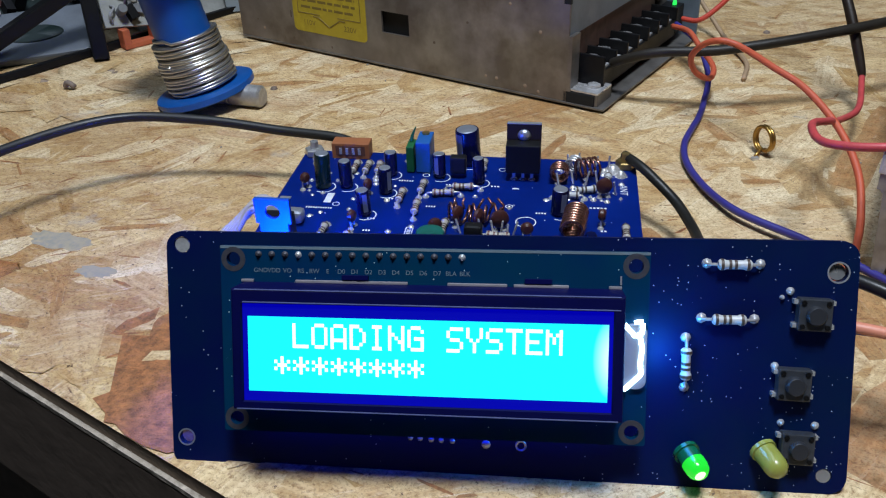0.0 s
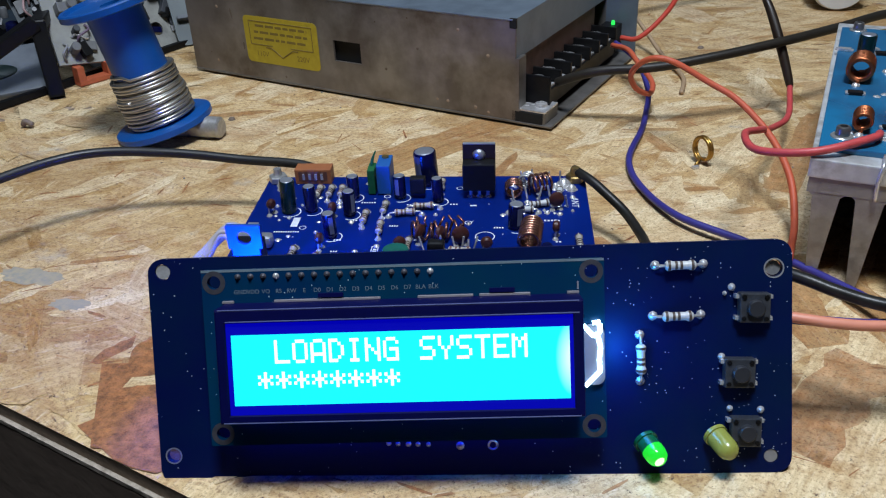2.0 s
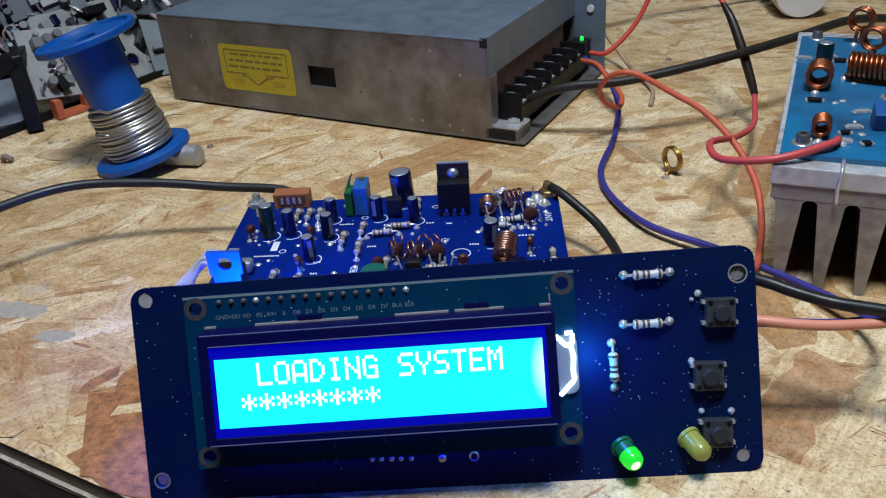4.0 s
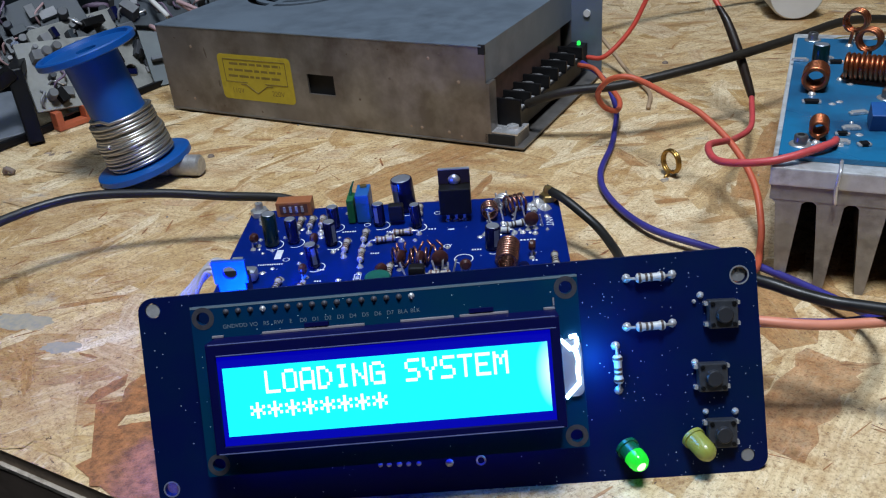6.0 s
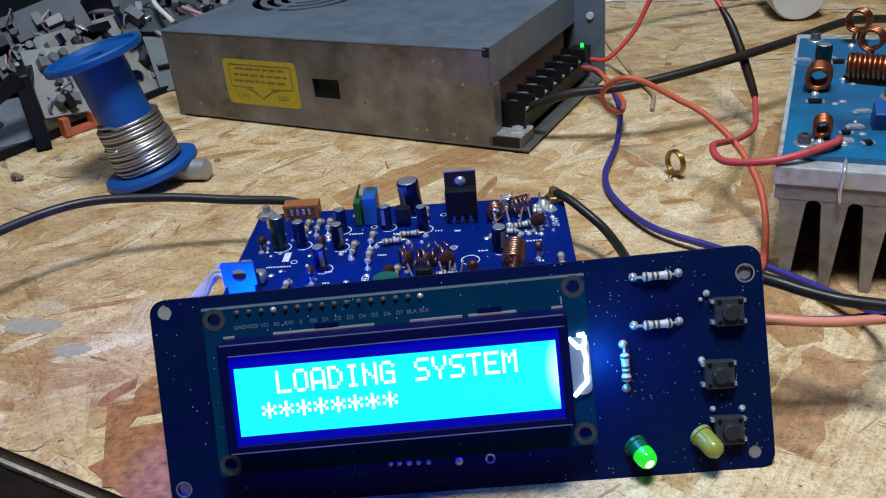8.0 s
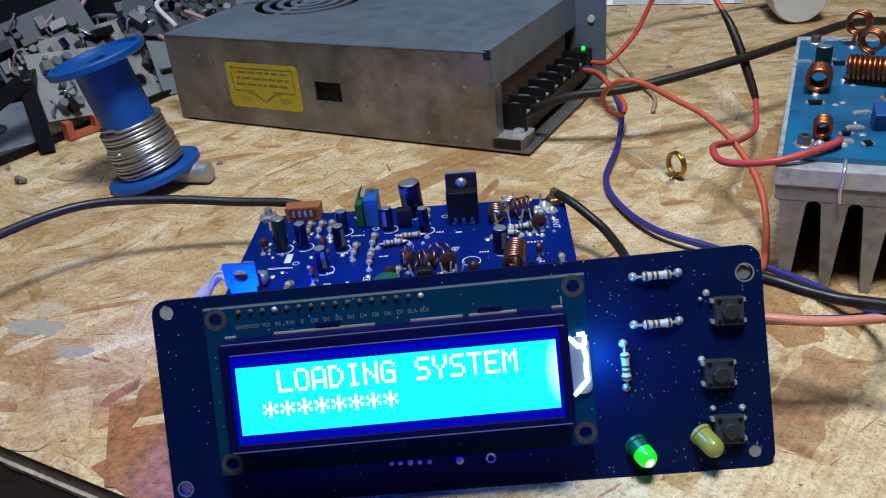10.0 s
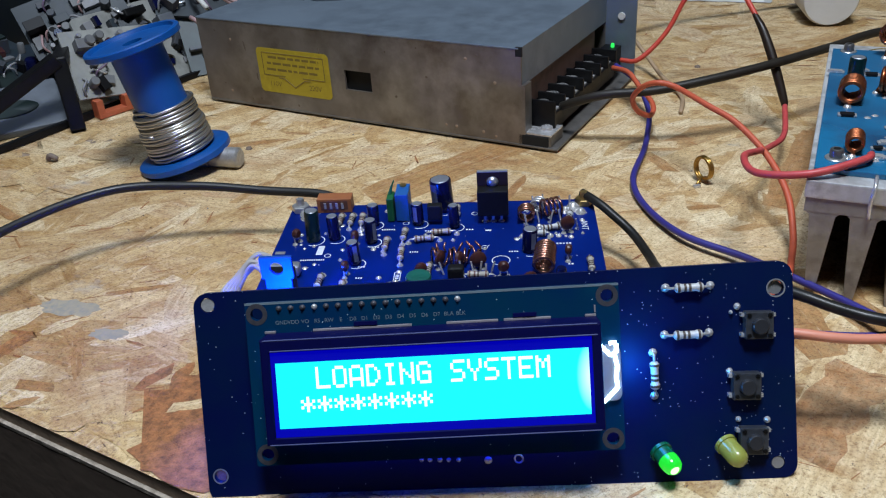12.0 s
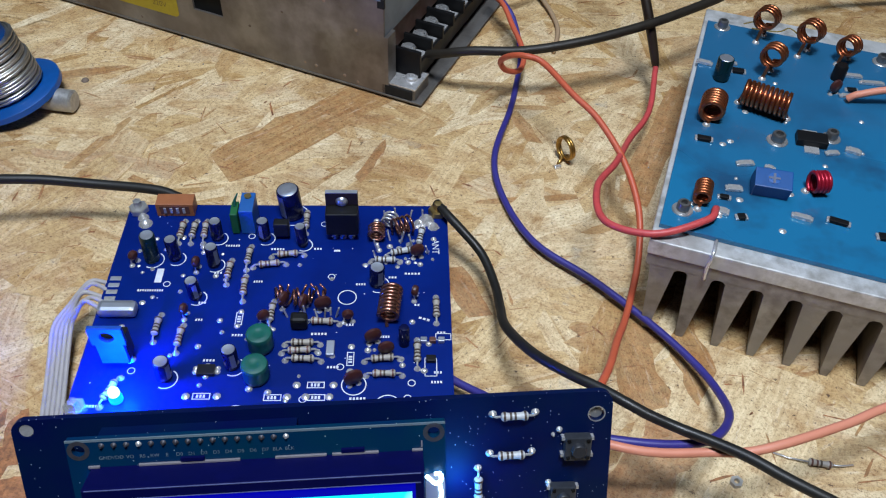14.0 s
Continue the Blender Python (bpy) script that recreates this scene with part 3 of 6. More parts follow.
    strand(150, 132, math.radians(-55), 22, 12, -0.0265, (1.0, 0.0, 0.36), 6)
    strand(80, 127, math.radians(-42), 22, 9, -0.031, (0.5, 0.0, 0.55), 5, True)
    me = bpy.data.meshes.new("strand_layer")
    me.from_pydata(verts, [], faces)
    uv = me.uv_layers.new(name="UVMap")
    for lp in me.loops:
        uv.data[lp.index].uv = uvs[lp.vertex_index]
    at = me.color_attributes.new("tone", "FLOAT_COLOR", "POINT")
    for i, t in enumerate(tones):
        at.data[i].color = (*t, 1)
    me.materials.append(M_OSB)
    ob = new("strand_layer", me)
    ob.parent = bench
    return tagged(ob, "tan pressed wood strands with darker flakes", "", "", "stuff")


def resin_smear(cx, cy, ang, L, W, seed):
    """A ragged film of grey resin on the strands."""
    rnd = random.Random(seed)
    bm = bmesh.new()
    c, q = math.cos(math.radians(ang)), math.sin(math.radians(ang))
    ring = []
    for i in range(26):
        a = i / 26 * math.tau
        k = rnd.uniform(0.72, 1.08)
        x, y = L / 2 * k * math.cos(a), W / 2 * k * math.sin(a)
        ring.append(bm.verts.new((cx + c * x - q * y, cy + q * x + c * y, -0.004)))
    bm.faces.new(ring)
    part("resin_smear", bm, M_RESIN, bench, "grey resin film on the strands")


strands()
resin_smear(-69, 44.5, 12, 24, 9.5, 3)
resin_smear(-46.5, 38.6, 20, 13.5, 6.0, 5)

# ---- power supply ----
T_PSU = pose(0.0827, 0.3602, 0, 0, 0, -28.5)
psu = thing("power_supply", T_PSU, "galvanised steel switching power supply with yellow warning label on the bench", "power supply")
X0, XR, D, H = -185, -15.5, 99, 42.2
part("base_plate", bx(X0, 0, -0.3, D, 1.0, 1.9, r=0.25), M_BASE, psu, "worn steel mounting plate")
for fx, fy in ((X0 + 12, 10), (-12, 10), (X0 + 12, D - 10), (-12, D - 10)):
    part("foot", lathe(bmesh.new(), [(0, 0.0), (3.4, 0.0), (3.4, 1.0), (0, 1.0)], 14, Matrix.Translation((fx, fy, 0))), M_HOLE, psu)
# black sheet puts the shade under the plate into colour
part("gap_shade_sheet", bx(X0 + 70, -9, 0.6, 30, 0.15, 0.95), M_HOLE, psu, "black sheet standing in for the shaded gap under the plate")
# front wall with its square selector opening
bm = bmesh.new()
SX0, SX1, SZ0, SZ1 = -101.5, -87.5, 15.5, 24.5
for a in ((X0, SX0, 0, 1.0, 1.7, 41.2), (SX1, XR, 0, 1.0, 1.7, 41.2), (SX0, SX1, 0, 1.0, 1.7, SZ0), (SX0, SX1, 0, 1.0, SZ1, 41.2)):
    box(bm, *a)
part("front_wall", bm, M_STEEL, psu, "dull stained steel side")
part("back_wall", bx(X0, XR, D - 1, D, 1.7, 41.2), M_STEEL, psu)
part("end_wall", bx(X0, X0 + 1, 1.1, D - 1.1, 1.7, 41.2), M_STEEL, psu)
part("selector_switch", bx(SX0 - 3, SX1 + 3, 2.5, 9, SZ0 - 3, SZ1 + 3), M_HOLE, psu, "dark recessed voltage selector")


def cover_with_grille():
    """Top sheet with a ring-slotted fan opening, and a lip down over the terminals."""
    bm = bmesh.new()
    cx, cy, R = -148.0, 67.5, 28.0
    z0, z1 = 41.2, 42.2
    # sheet as a fan of sectors between the grille circle and the outline
    n = 64
    def outline(a):
        dx, dy = math.cos(a), math.sin(a)
        tx = ((XR - cx) / dx if dx > 0 else (X0 - cx) / dx) if abs(dx) > 1e-9 else 1e9
        ty = ((D - cy) / dy if dy > 0 else (0 - cy) / dy) if abs(dy) > 1e-9 else 1e9
        t = min(tx, ty)
        return cx + dx * t, cy + dy * t
    angs = sorted([2 * math.pi * i / n for i in range(n)] + [math.atan2(y - cy, x - cx) % (2 * math.pi) for x in (X0, XR) for y in (0, D)])
    def plate(inner, outer):
        for a, b in zip(angs, angs[1:] + [angs[0] + 2 * math.pi]):
            q = [inner(a), outer(a), outer(b), inner(b)]
            lo = [bm.verts.new((x, y, z0)) for x, y in q]
            hi = [bm.verts.new((x, y, z1)) for x, y in q]
            bm.faces.new(hi)
            bm.faces.new(lo[::-1])
            for i in range(4):
                bm.faces.new((lo[i], lo[(i + 1) % 4], hi[(i + 1) % 4], hi[i]))
    circ = lambda r: (lambda a: (cx + r * math.cos(a), cy + r * math.sin(a)))
    plate(circ(R), outline)
    bmesh.ops.remove_doubles(bm, verts=bm.verts, dist=0.001)
    return bm


def grille_ring(r0, r1):
    """Flat ring of the fan opening."""
    return lathe(bmesh.new(), [(r0, 41.2), (r1, 41.2), (r1, 42.2), (r0, 42.2), (r0, 41.2)], 48, Matrix.Translation((-148.0, 67.5, 0)))


cover = part("cover", cover_with_grille(), M_STEEL_TOP, psu, "steel cover, tinted blue for reflected light, with round fan grille")
for r0, r1 in ((20.5, 24.0), (13.5, 16.8), (6.5, 9.8), (0.5, 3.5)):
    part("grille_ring", grille_ring(r0, r1), M_STEEL_TOP, cover)
for k in range(3):
    part("grille_spoke", box(bmesh.new(), 3, 28.5, -2, 2, 41.3, 42.18, m=Matrix.Translation((-148.0, 67.5, 0)) @ Matrix.Rotation(k * 2 * math.pi / 3 + 0.5, 4, "Z")), M_STEEL_TOP, cover)
# near-black disc puts the dark inside the grille into colour
part("grille_shade_disc", lathe(bmesh.new(), [(0, 30), (29, 30), (29, 33), (0, 33)], 32, Matrix.Translation((-148, 67.5, 0))), M_HOLE, psu)
part("cover_lip", bx(XR - 1, XR, 1.1, D - 1.1, 26.5, 41.2), M_STEEL_TOP, psu)
# recess back coloured near-black for the shade inside
part("recess_shade_back", bx(XR - 9, XR - 8, 1.1, D - 1.1, 1.7, 27), M_HOLE, psu)
part("front_flange", bx(XR - 0.9, XR + 1.5, 0.05, 6.5, 1.7, 27), M_STEEL, psu, "bent dull steel corner")
part("mounting_tab", bx(-16.8, -3, 0.6, 13, 6.2, 7.1, r=0.2), M_TIN, psu, "bright scraped mounting tab")
# near-black blocks fill the opening under the tab with painted shade
part("mounting_tab", bx(-19, -17.0, 0.4, 2.4, 1.95, 5.2), M_HOLE, psu)
part("slot_shade_block", bx(-16.8, -4.2, 0.0, 8.0, 2.0, 6.1), M_HOLE, psu)
part("mounting_tab", bx(-4.1, -3.1, 0.6, 13, 1.95, 6.1), M_BASE, psu)
part("mounting_screw", lathe(bmesh.new(), [(0, 0), (2.6, 0), (2.4, 1.1), (1.2, 1.5), (0, 1.5)], 16, Matrix.Translation((-7.5, 7, 7.1))), M_TIN, psu)
tb = part("terminal_block", bx(-22, -5.5, 9, 84, 5.4, 12.5, r=0.5), M_BLACK, psu, "black seven-way screw terminal block")
part("terminal_back", bx(-17.6, -16.6, 8, 86, 15.5, 27.4, r=0.2), M_BROWNTERM, psu, "brown terminal cover strip")
for k in range(8):
    y = 9.0 + k * 10.55
    part("barrier", bx(-20, -4.6, y - 0.75, y + 0.75, 12.5 if k else 5.5, 18.0 if k else 18.4, r=0.3), M_BLACK, tb)
for k in range(7):
    y = 14.3 + k * 10.55
    bm = lathe(bmesh.new(), [(0, 16.2), (1.2, 16.3), (2.6, 16.0), (3.1, 15.2), (2.7, 14.2), (2.5, 13.2), (0, 13.2)], 18, Matrix.Translation((-12.5, y, 0)))
    box(bm, -15, -10, y - 0.35, y + 0.35, 15.9, 16.4)
    part("terminal_screw", bm, M_CHROME, tb, "shiny steel terminal screw")
    part("terminal_plate", bx(-17, -6.5, y - 3.6, y + 3.6, 12.5, 13.2), M_TIN, tb)
# cover steel is used for its darker tone, which paints the flange's shade
part("end_flange", bx(XR + 0.1, -0.5, D - 1.2, D - 0.1, 1.7, 40), M_STEEL_TOP, psu, "steel end flange with a bright hole")
part("indicator", lathe(bmesh.new(), [(0, 2), (0.7, 1.8), (0.9, 1), (0.9, 0), (0, 0)], 12, frame_at((-9, 90, 17.0), (0, 0, 1))), M_PSULED, psu, "lit green indicator")
part("adjuster", bx(-14, -6, 86, 94, 5.4, 17, r=0.3), M_BLACK, psu)
# white disc stands in for the flange's hole, which shows bright
part("flange_hole_disc", lathe(bmesh.new(), [(0, 1), (1.7, 1), (1.7, 0), (0, 0)], 14, frame_at((-7.5, D - 1.2, 30), (0, -1, 0))), M_WHITE, psu)
# warning label
lab = part("warning_label", plate_with_holes(-20.6, 20.6, -10.6, 10.6, 0.02, 0.14, [], 2.2), M_YELLOW, psu, "yellow printed warning label", m=P(-130.2, 0.0, 20.0, 90, 0, 0))
bm = bmesh.new()
for i, (w0, w1) in enumerate(((-14, 15), (-15, 15), (-15.5, 14.5))):
    y = 6.4 - i * 2.9
    rnd = random.Random(i)
    x = w0
    while x < w1:
        L = rnd.uniform(2, 5.5)
        box(bm, x, min(x + L, w1), y - 0.55, y + 0.55, 0.14, 0.18)
        x += L + 0.9
part("print_line", bm, M_INK, lab)
bm = bmesh.new()
for pts in (((-6, -3.2), (0, -7.0), (6, -3.2)), ((-9, -3.2), (-6, -3.2)), ((6, -3.2), (9, -3.2))):
    for (ax, ay), (bx_, by) in zip(pts, pts[1:]):
        rod(bm, (ax, ay, 0.12), (bx_, by, 0.12), 0.28, 6)
for (ax, ay), (bx_, by) in (((-17.5, 8.4), (17.5, 8.4)), ((-17.5, 8.4), (-17.5, -2.2)), ((17.5, 8.4), (17.5, -2.2)), ((-17.5, -2.2), (-5, -2.2)), ((5, -2.2), (17.5, -2.2))):
    rod(bm, (ax, ay, 0.12), (bx_, by, 0.12), 0.22, 6)
part("print_arrow", bm, M_INK, lab)
flat_text("print_110v", "110V", 3.4, M_INK, lab, P(-11.5, -6.4, 0.2))
flat_text("print_220v", "220V", 3.4, M_INK, lab, P(11.5, -6.4, 0.2))
part("cover_fold", rod(bmesh.new(), (X0, 0.1, 41.75), (XR - 1, 0.1, 41.75), 0.42, 8), M_STEEL_TOP, cover)
# near-black block stands in for the shade in the corner slit
part("corner_slit", bx(XR - 2.4, XR + 0.3, -0.12, 1.0, 38.6, 42.3), M_HOLE, psu, "near-black block for the slit at the cover's corner")
# smudges, dents and dark spots along the side
rnd = random.Random(29)
for k in range(20):
    x, z = rnd.uniform(-178, -22), rnd.uniform(4, 39)
    if SX0 - 4 < x < SX1 + 4:
        x -= 60
    rx_, rz_ = (rnd.uniform(0.25, 0.6), rnd.uniform(1.2, 3.4)) if k < 8 else (rnd.uniform(0.3, 0.7), rnd.uniform(0.3, 0.7))
    part("smudge", lathe(bmesh.new(), [(0, 0.05), (0.8, 0.05), (1, 0), (0, 0)], 9, frame_at((x, -0.001, z), (0, -1, 0)) @ Matrix.Rotation(rnd.uniform(-0.5, 0.5), 4, "Z") @ Matrix.Diagonal((rx_, rz_, 1, 1))), M_GRIME, psu)
rnd = random.Random(3)
for k in range(9):
    x, z = rnd.uniform(-172, -22), rnd.choice((rnd.uniform(3, 8), rnd.uniform(8, 38)))
    x += 40 if SX0 - 3 < x < SX1 + 3 else 0
    part("rust_spot", lathe(bmesh.new(), [(0, 0.12), (rnd.uniform(0.3, 0.6), 0.1), (rnd.uniform(0.6, 0.8), 0), (0, 0)], 9, frame_at((x, 0, z), (0, -1, 0))), M_EDGE, psu)

# ---- solder spool ----
SP_A, SP_B = Vector((-71.5, 369.5, 6.6)), Vector((-82.4, 369.5, 54.0))
AX = (SP_B - SP_A)
LS = AX.length
T_SPOOL = Matrix.Translation(SP_A * 0.001) @ AX.to_track_quat("Z", "Y").to_matrix().to_4x4()
spool = thing("solder_spool", T_SPOOL, "blue plastic spool of solder wire, tilted on a steel slug", "spool")


def flange(z, flip):
    s = -1 if flip else 1
    return lathe(bmesh.new(), [(4.0, z), (18.6, z), (19.4, z + s * 0.5), (19.4, z + s * 2.6), (18.8, z + s * 3.1), (17.4, z + s * 3.0), (16.9, z + s * 1.7), (8.6, z + s * 1.5), (4.0, z + s * 1.5), (4.0, z)], 48)


part("flange", flange(0, True), M_SPOOL, spool)
part("flange", flange(LS - 2.5, False), M_SPOOL, spool)
part("hub", lathe(bmesh.new(), [(4, -0.5), (10.6, -0.5), (10.6, LS - 1.8), (4, LS - 1.8), (4, -0.5)], 36), M_SPOOL, spool)
bm = bmesh.new()
pts = []
for layer, (ra, za, zb) in enumerate(((11.3, 1, 22.0), (12.5, 1, 20.5), (13.3, 1.2, 12.5))):
    N = int((zb - za) / 1.45)
    rng = range(N * 20)
    for i in rng:
        f = i / (N * 20)
        z = za + (zb - za) * (f if layer % 2 == 0 else 1 - f)
        a = 2 * math.pi * i / 20
        wob = 0.35 * math.sin(a * 0.37 + layer) + 0.2 * math.sin(a * 0.21)
        pts.append(Vector(((ra + 0.2 * wob) * math.cos(a), (ra + 0.2 * wob) * math.sin(a), z + wob)))
part("solder_wire", tube(bm, pts, 0.66, 6), M_SOLDER, spool, "dull silver wound solder wire")
slug = solo("steel_slug", lathe(bmesh.new(), [(0, 0), (3.4, 0), (4.2, 0.8), (4.3, 9), (3.6, 9.3), (3.6, 10.2), (4.3, 10.5), (4.3, 22), (3.4, 22.8), (0, 22.8)], 24,
            frame_at((-69.0, 368.5, 4.35), (1.0, -0.22, 0))), M_DARKSTEEL, "small shiny steel slug lying under the spool", "steel slug")

# ---- main circuit board ----
T_BRD = pose(-0.0123, 0.2953, 0.0145, 0, 0, -3.0)
brd = thing("transmitter_board", T_BRD, "blue circuit board crowded with parts, standing on brass spacers", "circuit board")
pcb = part("board", bx(0, 99, -80, 0, -1.6, 0, r=0.12), M_PCB, brd)
for hx, hy in ((3.2, -3.0), (96.0, -3.4), (3.0, -76.0), (96.0, -76.5)):
    s = part("spacer", lathe(bmesh.new(), [(0, -14.45), (2.6, -14.45), (2.6, -1.6), (0, -1.6)], 6, Matrix.Translation((hx, hy, 0))), M_BRASS, brd)
    bm = lathe(bmesh.new(), [(0, 4.6), (1.3, 4.4), (1.4, 2.2), (2.7, 2.2), (3.0, 1.9), (3.0, 0.3), (2.7, 0), (0, 0)], 6, Matrix.Translation((hx, hy, 0.01)))
    part("nut", bm, M_BRASS if hx > 50 else M_CHROME, brd, "brass nut on a bolt end" if hx > 50 else "steel nut on a bolt end")


def cap(x, y, r, h, material=None, tilt=(0, 0), parent=None, stripe=0.0):
    """Radial electrolytic capacitor."""
    r, h = r * 0.88, h * 0.95
    r_, h_ = r, h
    me = shared(("capacitor_sleeve", r, h, material.name if material else ""), lambda: lathe(bmesh.new(), [(0, 0.3), (r_ * 0.9, 0.3), (r_, 0.6), (r_ * 0.96, 1.1), (r_, 1.6), (r_, h_ - 0.5), (r_ * 0.93, h_), (r_ * 0.8, h_ + 0.02), (0, h_ - 0.1)], 22), material or M_SLEEVE)
    c = part("capacitor", me, None, parent or brd, "", P(x, y, 0, tilt[0], tilt[1], stripe))
    part("can_top", shared(("can_top", r), lambda: lathe(bmesh.new(), [(r_ * 0.86, 0), (r_ * 0.8, 0.14), (r_ * 0.3, 0.05), (0, 0.05)], 20), M_CANTOP), None, c, "", P(0, 0, h))
    def st():
        bm = bmesh.new()
        A = [bm.verts.new((1.012 * r_ * math.cos(a), 1.012 * r_ * math.sin(a), z)) for a in (-0.35, -0.12, 0.12, 0.35) for z in (1.6, h_ - 0.6)]
        for i in range(3):
            bm.faces.new((A[2 * i], A[2 * i + 2], A[2 * i + 3], A[2 * i + 1]))
        return bm
    part("stripe", shared(("stripe", r, h), st, M_STRIPE), None, c)
    return c


def ring_silk(x, y, r, arc=(0, 360), w=0.3, parent=None):
    a0, a1 = radians(arc[0]), radians(arc[1])
    def b():
        bm = bmesh.new()
        n = 28
        V = [[bm.verts.new((rr * math.cos(a0 + (a1 - a0) * i / n), rr * math.sin(a0 + (a1 - a0) * i / n), 0)) for rr in (r - w / 2, r + w / 2)] for i in range(n + 1)]
        for p, q in zip(V, V[1:]):
            bm.faces.new((p[0], p[1], q[1], q[0]))
        return bm
    return part("silkscreen_ring", shared(("silkscreen_ring", r, arc), b, M_SILK), None, parent or pcb, "", P(x, y, 0.02))


def resistor(x, y, ang, parent=None, z=1.3, dark=False, span=9.6, pale=False):
    """Axial resistor on bent leads, with colour bands."""
    me = shared("resistor_pale" if pale else "resistor_body", lambda: lathe(bmesh.new(), [(0, -3.0), (0.7, -3.0), (1.02, -2.65), (1.06, -2.0), (0.84, -1.5), (0.84, 1.5), (1.06, 2.0), (1.02, 2.65), (0.7, 3.0), (0, 3.0)], 14, Matrix.Rotation(math.pi / 2, 4, "Y")), M_RESPALE if pale else M_RESBODY)
    m = P(x, y, z, 0, 0, ang)
    o = part("resistor", me, None, parent or brd, "", m)
    for bxp, rr in ((-2.3, 1.1), (-0.9, 0.9), (0.1, 0.9), (2.3, 1.1)):
        dk = dark or bxp == 0.1
        part("colour_band", shared(("colour_band", rr, dk), lambda rr=rr: lathe(bmesh.new(), [(rr * 0.8, -0.28), (rr, -0.26), (rr, 0.26), (rr * 0.8, 0.28)], 12, Matrix.Rotation(math.pi / 2, 4, "Y")), M_BANDD if dk else M_BANDR), None, o, "", P(bxp, 0, 0))
    def lead(s):
        h = span / 2
        bm = tube(bmesh.new(), [(s * 3.1, 0, 0), (s * (h - 0.6), 0, 0), (s * h, 0, -0.5), (s * h, 0, -z + 0.6)], 0.3, 6)
        return lathe(bm, [(1.0, -z), (0.75, -z + 0.5), (0.3, -z + 0.9), (0, -z + 0.9)], 8, Matrix.Translation((s * h, 0, 0)))
    for s in (-1, 1):
        part("lead", shared(("lead", z, span, s), lambda s=s: lead(s), M_TIN), None, o)
    return o


def disc(x, y, ang, r=2.3, parent=None, h=3.4, material=None):
    """Ceramic disc capacitor on two legs."""
    def b():
        return lathe(bmesh.new(), [(0, -1.0), (r * 0.7, -0.9), (r, -0.4), (r, 0.4), (r * 0.7, 0.9), (0, 1.0)], 16, Matrix.Translation((0, 0, h)) @ Matrix.Rotation(math.pi / 2, 4, "X"))
    o = part("disc_capacitor", shared(("disc_capacitor", r, h, material.name if material else ""), b, material or M_DISC), None, parent or brd, "", P(x, y, 0, 0, 0, ang))
    def lead(s):
        bm = rod(bmesh.new(), (s * 1.2, 0, 0.1), (s * 1.0, 0, h - r * 0.6), 0.25, 6)
        return lathe(bm, [(0.9, 0), (0.6, 0.5), (0, 0.7)], 8, Matrix.Translation((s * 1.2, 0, 0)))
    for s in (-1, 1):
        part("lead", shared(("disc_lead", r, h, s), lambda s=s: lead(s), M_TIN), None, o)
    return o


def blob(x, y, r=0.9, parent=None, h=0.6):
    return part("solder_joint", shared(("solder_joint", r, h), lambda: lathe(bmesh.new(), [(r, 0), (r * 0.75, h * 0.55), (r * 0.3, h), (0, h)], 10), M_TIN), None, parent or brd, "", P(x, y, 0.01))


def silk_bars(x, y, w, n=4, hgt=1.0, ang=0, parent=None):
    """A short unreadable board legend."""
    def b():
        bm = bmesh.new()
        s = w / n
        for i in range(n):
            box(bm, -w / 2 + i * s, -w / 2 + i * s + s * 0.62, -hgt / 2, hgt / 2, 0, 0.02)
        return bm
    return part("legend", shared(("legend", w, n, hgt), b, M_SILK), None, parent or pcb, "", P(x, y, 0.012, 0, 0, ang))


def silk_outline(x, y, w, h, ang=0, parent=None):
    def b():
        bm = bmesh.new()
        for a in ((-w / 2, w / 2, -h / 2, -h / 2 + 0.25), (-w / 2, w / 2, h / 2 - 0.25, h / 2), (-w / 2, -w / 2 + 0.25, -h / 2, h / 2), (w / 2 - 0.25, w / 2, -h / 2, h / 2)):
            box(bm, *a, 0, 0.02)
        return bm
    return part("silkscreen_outline", shared(("silkscreen_outline", w, h), b, M_SILK), None, parent or pcb, "", P(x, y, 0.012, 0, 0, ang))


for x, y, r, h, mt, st in ((11.3, -23.5, 2.5, 11.0, M_SLEEVE_GREEN, 40), (18.0, -23.0, 2.1, 8.5, None, 10), (29.1, -14.6, 2.1, 7.6, None, 200), (43.3, -14.6, 2.1, 7.6, None, 250),
                           (29.8, -25.6, 2.1, 8.2, None, 320), (26.6, -38.2, 2.1, 7.8, None, 300), (23.2, -66.0, 2.4, 7.8, None, 330), (40.3, -62.2, 2.3, 7.6, None, 300),
                           (50.7, -4.2, 4.0, 11.2, None, 230), (55.0, -17.2, 1.9, 8.0, None, 190), (77.8, -33.0, 2.5, 7.8, None, 300)):
    cap(x, y, r, h, mt, (random.uniform(-3, 3), random.uniform(-3, 3)), stripe=st)
    ring_silk(x + 0.4, y - 0.3, r + 0.55, (-120, 60), 0.32)
ring_silk(69.4, -38.2, 2.6)
ring_silk(72.7, -68.3, 3.2)
ring_silk(81.7, -75.0, 3.4, (20, 160))
ring_silk(43.0, -77.5, 2.9, (20, 160))

